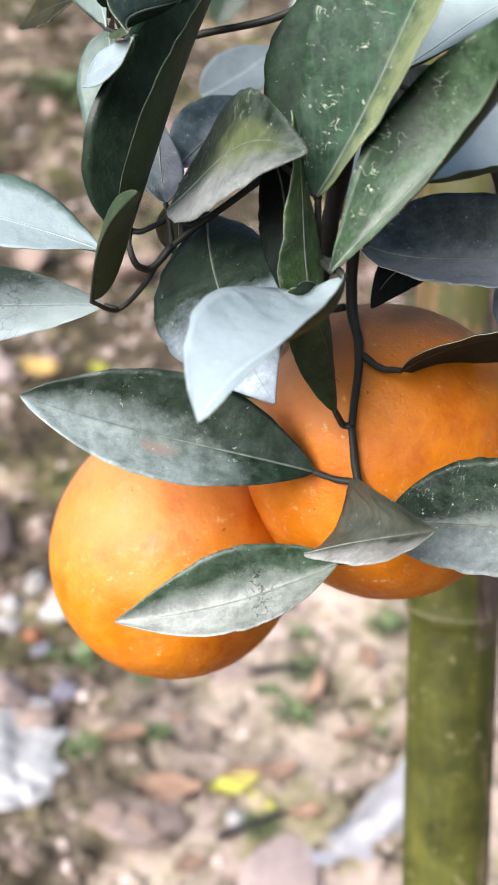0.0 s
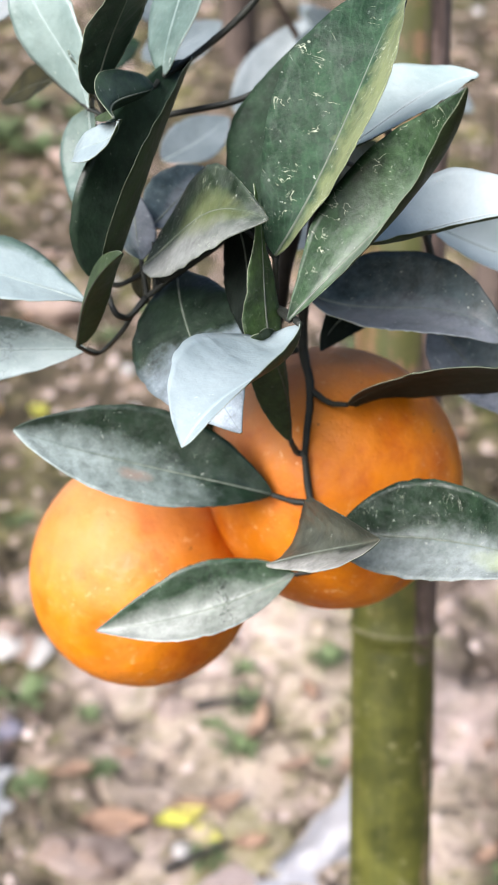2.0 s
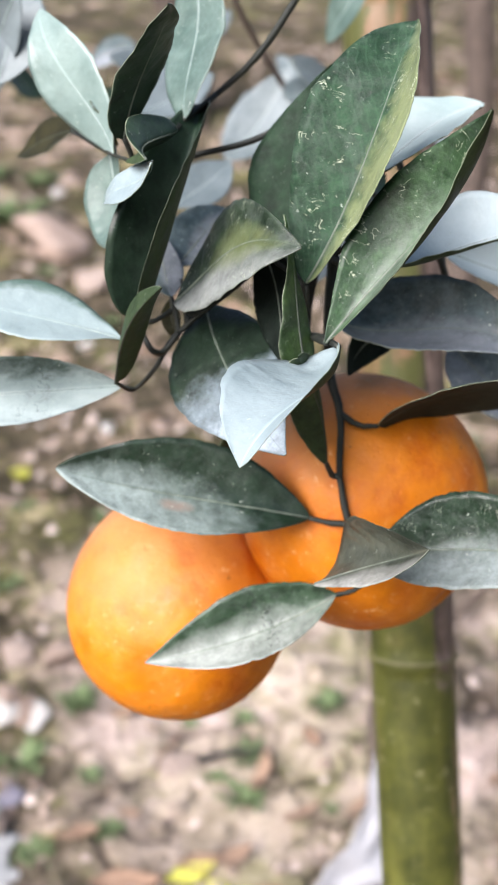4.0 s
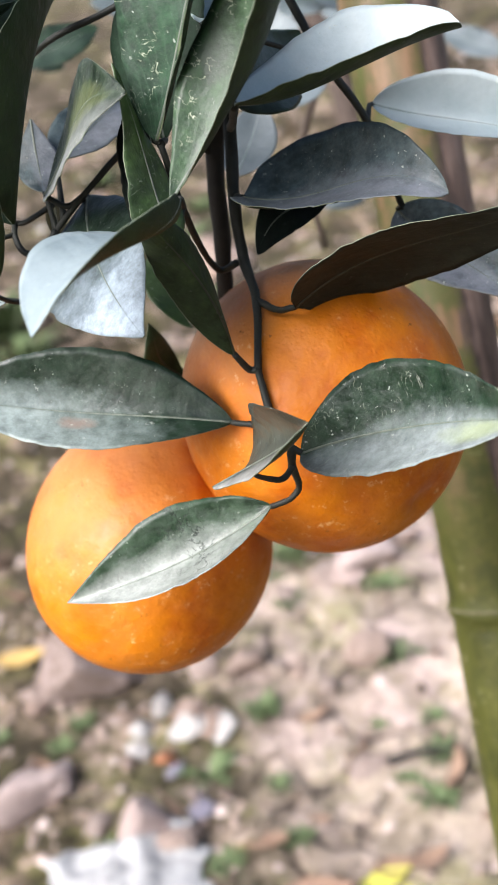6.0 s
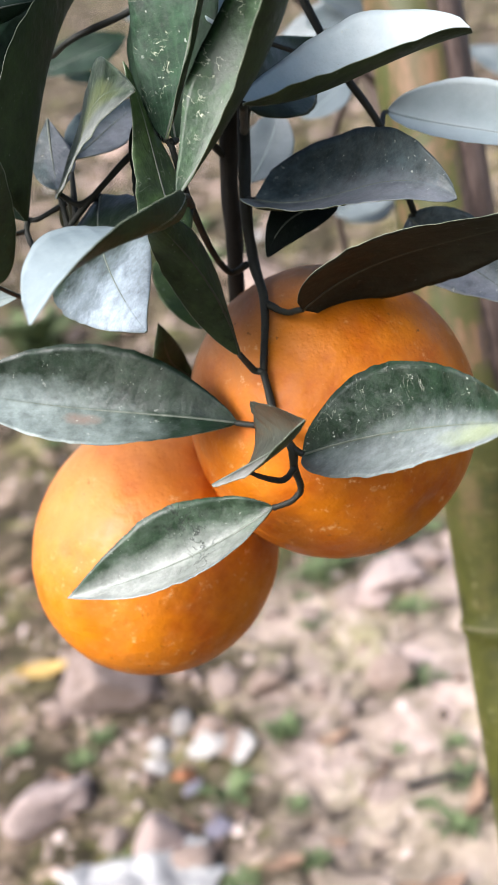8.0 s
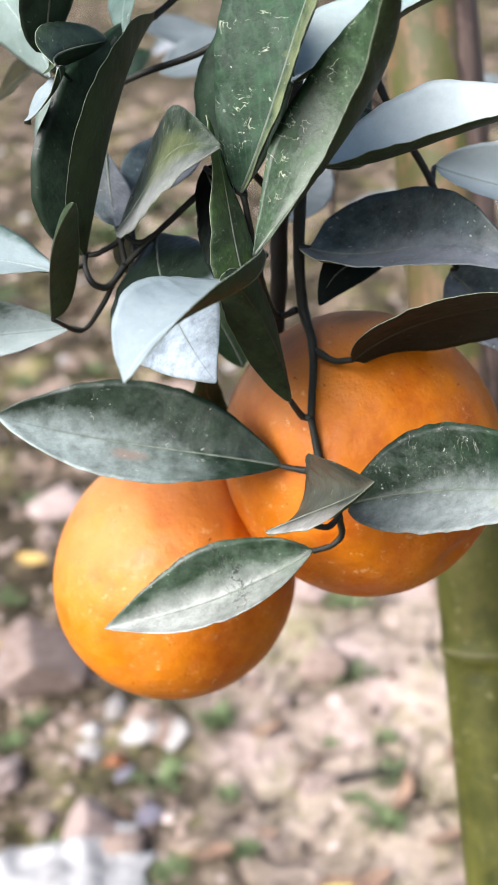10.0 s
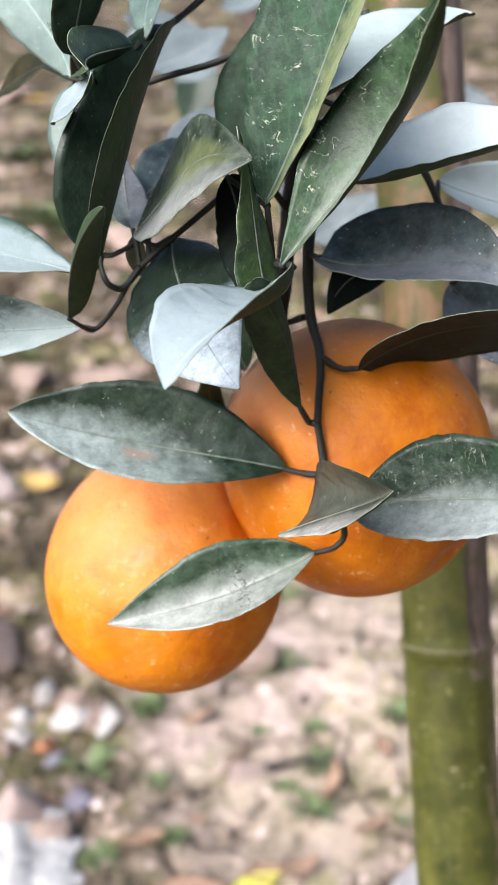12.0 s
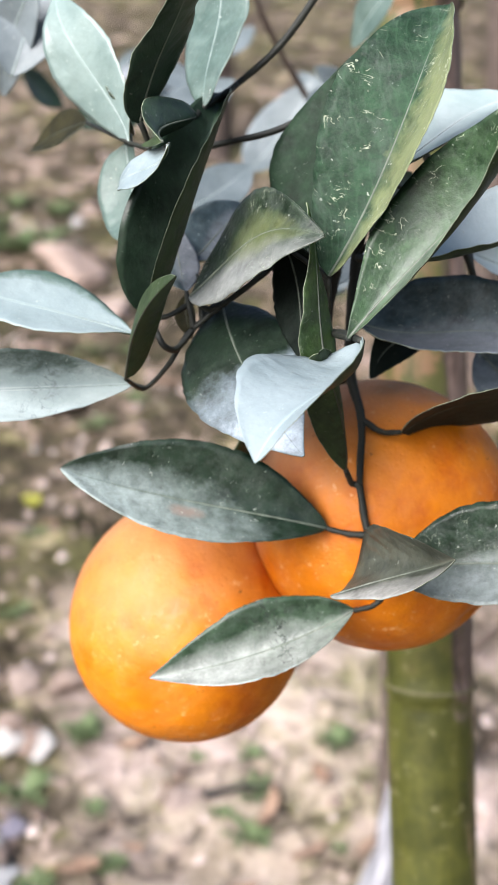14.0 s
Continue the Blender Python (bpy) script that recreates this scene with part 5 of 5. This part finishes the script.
part("twig", tube(bmesh.new(), [(0.0270, 0.3003, 1.1986), (0.0291, 0.2935, 1.1837), (0.0332, 0.2830, 1.1790), (0.0327, 0.2840, 1.1729), (0.0331, 0.2880, 1.1647), (0.0295, 0.2880, 1.1612), (0.0238, 0.2887, 1.1597)], [0.0012, 0.0012, 0.0013, 0.0012, 0.0010, 0.0009, 0.0009], 12, 6, 0.25, 36), TWIG, branch)
part("twig", tube(bmesh.new(), [(0.0296, 0.3134, 1.2168), (0.0355, 0.3095, 1.2134), (0.0414, 0.3057, 1.2140)], [0.0012, 0.0010, 0.0009], 12, 6, 0.25, 37), TWIG, branch)
part("twig", tube(bmesh.new(), [(0.0270, 0.3003, 1.1986), (0.0244, 0.3001, 1.1995), (0.0217, 0.2951, 1.2059)], [0.0012, 0.0010, 0.0009], 12, 6, 0.25, 38), TWIG, branch)
part("twig", tube(bmesh.new(), [(0.0291, 0.2935, 1.1837), (0.0228, 0.2956, 1.1837), (0.0163, 0.2990, 1.1844)], [0.0012, 0.0010, 0.0009], 12, 6, 0.25, 39), TWIG, branch)
part("twig", tube(bmesh.new(), [(0.0332, 0.2830, 1.1790), (0.0348, 0.2821, 1.1780), (0.0365, 0.2812, 1.1770)], [0.0012, 0.0010, 0.0009], 12, 6, 0.25, 40), TWIG, branch)
part("twig", tube(bmesh.new(), [(0.0281, 0.3266, 1.2468), (0.0298, 0.3235, 1.2467), (0.0314, 0.3203, 1.2466)], [0.0012, 0.0010, 0.0009], 12, 6, 0.25, 41), TWIG, branch)
part("twig", tube(bmesh.new(), [(0.0332, 0.2830, 1.1730), (0.0296, 0.2800, 1.1709), (0.0267, 0.2770, 1.1724), (0.0239, 0.2720, 1.1757), (0.0217, 0.2690, 1.1782)], [0.0010, 0.0009, 0.0008, 0.0005], 12, 6, 0.25, 42), TWIG, branch)
part("twig", tube(bmesh.new(), [(0.0308, 0.3330, 1.2666), (0.0340, 0.3053, 1.2694), (0.0372, 0.2777, 1.2742)], [0.0014, 0.0012, 0.0011], 12, 6, 0.25, 43), TWIG, branch)
part("old_branch", tube(bmesh.new(), [(0.0316, 0.3420, 1.2983), (0.0235, 0.3420, 1.2587), (0.0199, 0.3450, 1.2319), (0.0164, 0.3500, 1.2114)], [0.0036, 0.0030, 0.0028, 0.0026], 12, 6, 0.25, 44), OLD_WOOD, branch)
part("twig", tube(bmesh.new(), [(0.0255, 0.3225, 1.2276), (0.0194, 0.3260, 1.2257), (0.0170, 0.3120, 1.2350), (0.0160, 0.2960, 1.2500), (0.0150, 0.2880, 1.2680)], [0.0012, 0.0010, 0.0010, 0.0009], 12, 6, 0.25, 45), TWIG, branch)
part("twig", tube(bmesh.new(), [(0.0160, 0.2960, 1.2500), (0.0169, 0.2815, 1.2524), (0.0178, 0.2669, 1.2548)], [0.0012, 0.0010, 0.0009], 12, 6, 0.25, 46), TWIG, branch)
part("twig", tube(bmesh.new(), [(0.0160, 0.2960, 1.2500), (0.0182, 0.2785, 1.2535), (0.0204, 0.2610, 1.2551)], [0.0012, 0.0010, 0.0009], 12, 6, 0.25, 47), TWIG, branch)
part("twig", tube(bmesh.new(), [(0.0150, 0.2880, 1.2680), (0.0147, 0.2954, 1.2681), (0.0144, 0.3029, 1.2681)], [0.0012, 0.0010, 0.0009], 12, 6, 0.25, 48), TWIG, branch)
part("twig", tube(bmesh.new(), [(0.0160, 0.2960, 1.2500), (0.0147, 0.2886, 1.2455), (0.0134, 0.2813, 1.2430)], [0.0012, 0.0010, 0.0009], 12, 6, 0.25, 49), TWIG, branch)
part("twig", tube(bmesh.new(), [(0.0235, 0.3420, 1.2587), (0.0120, 0.3250, 1.2740), (-0.0015, 0.3120, 1.2661), (-0.0245, 0.3120, 1.2490), (-0.0330, 0.3100, 1.2378), (-0.0408, 0.3110, 1.2304), (-0.0459, 0.2969, 1.2374)], [0.0012, 0.0011, 0.0010, 0.0009, 0.0008, 0.0007, 0.0006], 12, 6, 0.25, 50), TWIG, branch)
part("twig", tube(bmesh.new(), [(-0.0245, 0.3120, 1.2490), (-0.0300, 0.3090, 1.2435), (-0.0339, 0.3050, 1.2455), (-0.0362, 0.3085, 1.2500), (-0.0364, 0.3118, 1.2527)], [0.0011, 0.0010, 0.0009, 0.0009], 12, 6, 0.25, 51), TWIG, branch)
part("twig", tube(bmesh.new(), [(-0.0377, 0.3140, 1.2539), (-0.0338, 0.3120, 1.2530), (-0.0292, 0.3140, 1.2543), (-0.0252, 0.3180, 1.2559)], [0.0009, 0.0008, 0.0008, 0.0010], 12, 6, 0.25, 74), TWIG, branch)
part("twig", tube(bmesh.new(), [(-0.0408, 0.3110, 1.2304), (-0.0427, 0.3115, 1.2310), (-0.0445, 0.3121, 1.2315)], [0.0010, 0.0008, 0.0007], 12, 6, 0.25, 52), TWIG, branch)
part("twig", tube(bmesh.new(), [(-0.0365, 0.3090, 1.2505), (-0.0399, 0.3054, 1.2504), (-0.0434, 0.3018, 1.2503)], [0.0008, 0.0007, 0.0006], 12, 6, 0.25, 53), TWIG, branch)
part("twig", tube(bmesh.new(), [(-0.0140, 0.3120, 1.2570), (-0.0196, 0.3116, 1.2552), (-0.0251, 0.3112, 1.2595)], [0.0011, 0.0009, 0.0008], 12, 6, 0.25, 54), TWIG, branch)
part("twig", tube(bmesh.new(), [(-0.0215, 0.3120, 1.2515), (-0.0181, 0.3170, 1.2548), (-0.0147, 0.3219, 1.2561)], [0.0011, 0.0009, 0.0008], 12, 6, 0.25, 55), TWIG, branch)
part("twig", tube(bmesh.new(), [(-0.0215, 0.3120, 1.2515), (-0.0222, 0.3200, 1.2610), (-0.0236, 0.3282, 1.2679)], [0.0010, 0.0008, 0.0007], 12, 6, 0.25, 56), TWIG, branch)
part("twig", tube(bmesh.new(), [(-0.0245, 0.3120, 1.2490), (-0.0252, 0.3140, 1.2545), (-0.0263, 0.3167, 1.2601)], [0.0010, 0.0008, 0.0007], 12, 6, 0.25, 57), TWIG, branch)
part("twig", tube(bmesh.new(), [(0.0300, 0.3400, 1.3220), (0.0077, 0.3356, 1.3088), (-0.0162, 0.3380, 1.3032), (-0.0270, 0.3490, 1.3000)], [0.0013, 0.0011, 0.0010, 0.0009], 12, 6, 0.25, 58), TWIG, branch)
part("twig", tube(bmesh.new(), [(0.0300, 0.3450, 1.3650), (0.0104, 0.3487, 1.3369), (-0.0067, 0.3480, 1.3220), (-0.0190, 0.3330, 1.3150)], [0.0014, 0.0012, 0.0010, 0.0009], 12, 6, 0.25, 59), TWIG, branch)
part("twig", tube(bmesh.new(), [(-0.0067, 0.3480, 1.3220), (-0.0127, 0.3406, 1.3186), (-0.0186, 0.3332, 1.3153)], [0.0010, 0.0008, 0.0007], 12, 6, 0.25, 60), TWIG, branch)
part("twig", tube(bmesh.new(), [(-0.0200, 0.3300, 1.3140), (-0.0330, 0.3180, 1.3030), (-0.0384, 0.3119, 1.3121)], [0.0009, 0.0009, 0.0009], 12, 6, 0.25, 61), TWIG, branch)
part("twig", tube(bmesh.new(), [(-0.0330, 0.3180, 1.3030), (-0.0422, 0.3314, 1.3051)], [0.0006, 0.0006], 12, 6, 0.25, 62), TWIG, branch)
part("twig", tube(bmesh.new(), [(-0.0330, 0.3180, 1.3030), (-0.0303, 0.2862, 1.3069)], [0.0005, 0.0005], 12, 6, 0.25, 63), TWIG, branch)
part("twig", tube(bmesh.new(), [(-0.0422, 0.3314, 1.3051), (-0.0584, 0.3817, 1.3095)], [0.0007, 0.0007], 12, 6, 0.25, 64), TWIG, branch)
part("twig", tube(bmesh.new(), [(-0.0330, 0.3180, 1.3030), (-0.0438, 0.3486, 1.3040)], [0.0006, 0.0006], 12, 6, 0.25, 65), TWIG, branch)
part("twig", tube(bmesh.new(), [(0.0505, 0.3470, 1.3196), (0.0541, 0.3450, 1.3034), (0.0621, 0.3420, 1.2805), (0.0723, 0.3420, 1.2593), (0.0788, 0.3450, 1.2315)], [0.0014, 0.0013, 0.0012, 0.0010], 12, 6, 0.25, 66), TWIG, branch)
part("twig", tube(bmesh.new(), [(0.0723, 0.3420, 1.2593), (0.0738, 0.3500, 1.2635), (0.0752, 0.3581, 1.2637)], [0.0010, 0.0008, 0.0007], 12, 6, 0.25, 67), TWIG, branch)
part("twig", tube(bmesh.new(), [(0.0788, 0.3450, 1.2315), (0.0779, 0.3455, 1.2311), (0.0770, 0.3459, 1.2307)], [0.0010, 0.0008, 0.0007], 12, 6, 0.25, 68), TWIG, branch)
part("twig", tube(bmesh.new(), [(0.0621, 0.3420, 1.2805), (0.0315, 0.2979, 1.2957)], [0.0008, 0.0008], 12, 6, 0.25, 69), TWIG, branch)
part("twig", tube(bmesh.new(), [(0.0281, 0.3266, 1.2468), (0.0553, 0.3300, 1.2399)], [0.0008, 0.0008], 12, 6, 0.25, 70), TWIG, branch)
part("twig", tube(bmesh.new(), [(0.0308, 0.3330, 1.2666), (0.0341, 0.3266, 1.2730)], [0.0008, 0.0008], 12, 6, 0.25, 71), TWIG, branch)
part("twig", tube(bmesh.new(), [(0.0150, 0.2880, 1.2680), (0.0040, 0.3031, 1.2754)], [0.0008, 0.0008], 12, 6, 0.25, 72), TWIG, branch)
part("twig", tube(bmesh.new(), [(0.0180, 0.3250, 1.2000), (-0.0019, 0.3450, 1.1892)], [0.0008, 0.0008], 12, 6, 0.25, 73), TWIG, branch)

background = tagged(empty("background_branch", (0.1, 0.6, 1.5)), "out of focus orange branch with pale leaves behind", "branch")
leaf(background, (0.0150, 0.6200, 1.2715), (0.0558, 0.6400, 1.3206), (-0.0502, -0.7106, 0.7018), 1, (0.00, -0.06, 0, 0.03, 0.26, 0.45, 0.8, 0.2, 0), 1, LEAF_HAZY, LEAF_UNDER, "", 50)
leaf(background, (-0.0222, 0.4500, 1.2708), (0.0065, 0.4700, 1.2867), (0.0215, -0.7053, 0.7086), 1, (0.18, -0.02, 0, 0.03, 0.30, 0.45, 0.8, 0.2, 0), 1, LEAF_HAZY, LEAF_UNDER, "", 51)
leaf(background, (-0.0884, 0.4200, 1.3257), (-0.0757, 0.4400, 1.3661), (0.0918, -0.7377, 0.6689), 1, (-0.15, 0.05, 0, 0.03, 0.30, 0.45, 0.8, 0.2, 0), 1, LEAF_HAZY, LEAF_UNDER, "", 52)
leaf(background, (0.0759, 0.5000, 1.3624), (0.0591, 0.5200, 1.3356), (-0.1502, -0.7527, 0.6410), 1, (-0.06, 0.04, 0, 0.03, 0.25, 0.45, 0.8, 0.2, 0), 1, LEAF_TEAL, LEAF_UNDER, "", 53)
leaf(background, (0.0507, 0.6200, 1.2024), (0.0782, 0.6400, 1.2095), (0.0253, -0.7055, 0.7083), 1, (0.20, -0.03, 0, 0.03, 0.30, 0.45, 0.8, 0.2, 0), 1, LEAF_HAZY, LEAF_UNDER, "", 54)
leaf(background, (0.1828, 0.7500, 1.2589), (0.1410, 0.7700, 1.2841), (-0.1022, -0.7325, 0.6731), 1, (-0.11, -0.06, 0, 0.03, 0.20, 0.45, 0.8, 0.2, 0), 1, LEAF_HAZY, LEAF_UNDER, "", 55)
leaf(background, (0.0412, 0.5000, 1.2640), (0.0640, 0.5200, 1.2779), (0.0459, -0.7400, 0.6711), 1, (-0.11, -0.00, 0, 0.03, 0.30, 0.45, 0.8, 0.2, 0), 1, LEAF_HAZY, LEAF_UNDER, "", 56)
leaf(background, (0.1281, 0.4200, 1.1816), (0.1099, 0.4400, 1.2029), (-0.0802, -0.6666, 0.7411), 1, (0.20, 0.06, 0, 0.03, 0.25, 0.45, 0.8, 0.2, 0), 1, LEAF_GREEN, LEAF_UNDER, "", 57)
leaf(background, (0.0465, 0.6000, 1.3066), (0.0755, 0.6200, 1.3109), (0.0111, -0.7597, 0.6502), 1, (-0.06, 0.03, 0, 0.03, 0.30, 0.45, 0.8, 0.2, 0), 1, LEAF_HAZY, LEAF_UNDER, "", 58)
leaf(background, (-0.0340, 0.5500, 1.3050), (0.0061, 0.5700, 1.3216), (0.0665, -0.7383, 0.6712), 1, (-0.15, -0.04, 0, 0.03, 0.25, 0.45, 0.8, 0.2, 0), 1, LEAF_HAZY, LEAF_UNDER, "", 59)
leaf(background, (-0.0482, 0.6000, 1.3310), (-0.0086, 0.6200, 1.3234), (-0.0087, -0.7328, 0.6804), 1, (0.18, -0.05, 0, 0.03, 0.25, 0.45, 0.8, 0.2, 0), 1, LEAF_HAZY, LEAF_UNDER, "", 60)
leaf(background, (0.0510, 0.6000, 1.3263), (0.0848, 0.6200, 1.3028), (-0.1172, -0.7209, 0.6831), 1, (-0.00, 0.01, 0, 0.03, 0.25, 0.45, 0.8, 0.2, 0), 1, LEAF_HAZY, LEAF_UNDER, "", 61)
leaf(background, (0.0057, 0.3350, 1.2077), (-0.0091, 0.3550, 1.2293), (0.0921, -0.6622, 0.7437), 1, (-0.18, 0.06, 0, 0.03, 0.22, 0.45, 0.8, 0.2, 0), 1, LEAF_GREEN, LEAF_UNDER, "", 62)
leaf(background, (-0.0717, 0.5000, 1.3045), (-0.0336, 0.5200, 1.3145), (0.2038, -0.7407, 0.6402), 1, (0.15, 0.02, 0, 0.03, 0.25, 0.45, 0.8, 0.2, 0), 1, LEAF_TOP, LEAF_UNDER, "", 63)
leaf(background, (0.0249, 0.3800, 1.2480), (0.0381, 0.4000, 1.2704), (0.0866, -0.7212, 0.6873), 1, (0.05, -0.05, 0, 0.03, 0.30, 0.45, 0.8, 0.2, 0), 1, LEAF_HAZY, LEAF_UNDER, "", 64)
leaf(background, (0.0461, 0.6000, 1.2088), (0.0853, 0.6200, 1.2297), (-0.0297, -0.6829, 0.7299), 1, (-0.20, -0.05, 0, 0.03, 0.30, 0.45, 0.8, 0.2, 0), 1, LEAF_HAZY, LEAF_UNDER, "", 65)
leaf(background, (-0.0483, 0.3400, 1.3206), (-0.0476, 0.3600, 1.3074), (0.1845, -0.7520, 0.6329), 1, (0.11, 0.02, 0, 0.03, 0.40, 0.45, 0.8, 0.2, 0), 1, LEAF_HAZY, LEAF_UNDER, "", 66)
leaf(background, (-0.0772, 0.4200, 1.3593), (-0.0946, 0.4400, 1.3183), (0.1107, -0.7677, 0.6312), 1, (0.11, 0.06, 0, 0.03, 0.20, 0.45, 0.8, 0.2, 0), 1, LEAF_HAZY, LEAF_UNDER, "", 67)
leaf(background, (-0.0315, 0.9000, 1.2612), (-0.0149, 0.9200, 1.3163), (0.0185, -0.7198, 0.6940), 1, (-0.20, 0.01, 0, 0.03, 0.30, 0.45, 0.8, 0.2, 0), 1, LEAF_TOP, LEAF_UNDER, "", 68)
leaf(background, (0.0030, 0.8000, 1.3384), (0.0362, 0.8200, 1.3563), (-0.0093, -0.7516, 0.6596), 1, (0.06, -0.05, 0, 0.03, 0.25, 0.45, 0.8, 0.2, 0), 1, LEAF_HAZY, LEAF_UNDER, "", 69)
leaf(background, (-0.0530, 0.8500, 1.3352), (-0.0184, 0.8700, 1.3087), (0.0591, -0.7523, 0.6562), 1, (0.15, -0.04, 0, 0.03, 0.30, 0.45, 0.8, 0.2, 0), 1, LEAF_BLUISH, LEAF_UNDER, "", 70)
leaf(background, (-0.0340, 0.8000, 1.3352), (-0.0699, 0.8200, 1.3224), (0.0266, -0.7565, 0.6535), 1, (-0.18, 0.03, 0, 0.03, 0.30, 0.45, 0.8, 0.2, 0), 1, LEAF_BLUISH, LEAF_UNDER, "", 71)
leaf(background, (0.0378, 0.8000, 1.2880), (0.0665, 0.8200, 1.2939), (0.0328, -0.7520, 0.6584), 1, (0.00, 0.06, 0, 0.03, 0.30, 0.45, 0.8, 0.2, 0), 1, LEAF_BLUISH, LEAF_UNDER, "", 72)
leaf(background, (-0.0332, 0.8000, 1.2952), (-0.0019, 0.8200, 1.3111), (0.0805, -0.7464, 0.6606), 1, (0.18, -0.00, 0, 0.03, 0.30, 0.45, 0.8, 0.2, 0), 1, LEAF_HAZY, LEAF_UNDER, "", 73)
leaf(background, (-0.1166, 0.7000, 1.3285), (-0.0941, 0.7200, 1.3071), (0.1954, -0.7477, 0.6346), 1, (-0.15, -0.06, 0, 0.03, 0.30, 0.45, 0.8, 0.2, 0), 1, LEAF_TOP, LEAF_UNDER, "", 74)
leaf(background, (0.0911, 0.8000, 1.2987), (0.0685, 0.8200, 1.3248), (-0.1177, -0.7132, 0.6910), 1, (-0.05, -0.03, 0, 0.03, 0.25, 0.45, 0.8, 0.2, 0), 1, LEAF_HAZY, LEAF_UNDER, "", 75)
part("twig", tube(bmesh.new(), [(0.0879, 0.6600, 1.2581), (0.0561, 0.6300, 1.3028), (0.0279, 0.6000, 1.3448), (0.0092, 0.5800, 1.3821)], [0.0022, 0.0018, 0.0014], 10, 6, 0.2, 1), TRUNK_BARK, background)
part("twig", tube(bmesh.new(), [(0.0474, 0.6400, 1.1776), (0.0457, 0.6200, 1.2349), (0.0664, 0.6000, 1.2759), (0.0971, 0.6000, 1.3143)], [0.002, 0.002, 0.0015], 10, 6, 0.2, 1), TRUNK_BARK, background)
for child in background.children:
    child.matrix_parent_inverse = Matrix.Translation(-background.location)
for child in branch.children:
    child.matrix_parent_inverse = inv
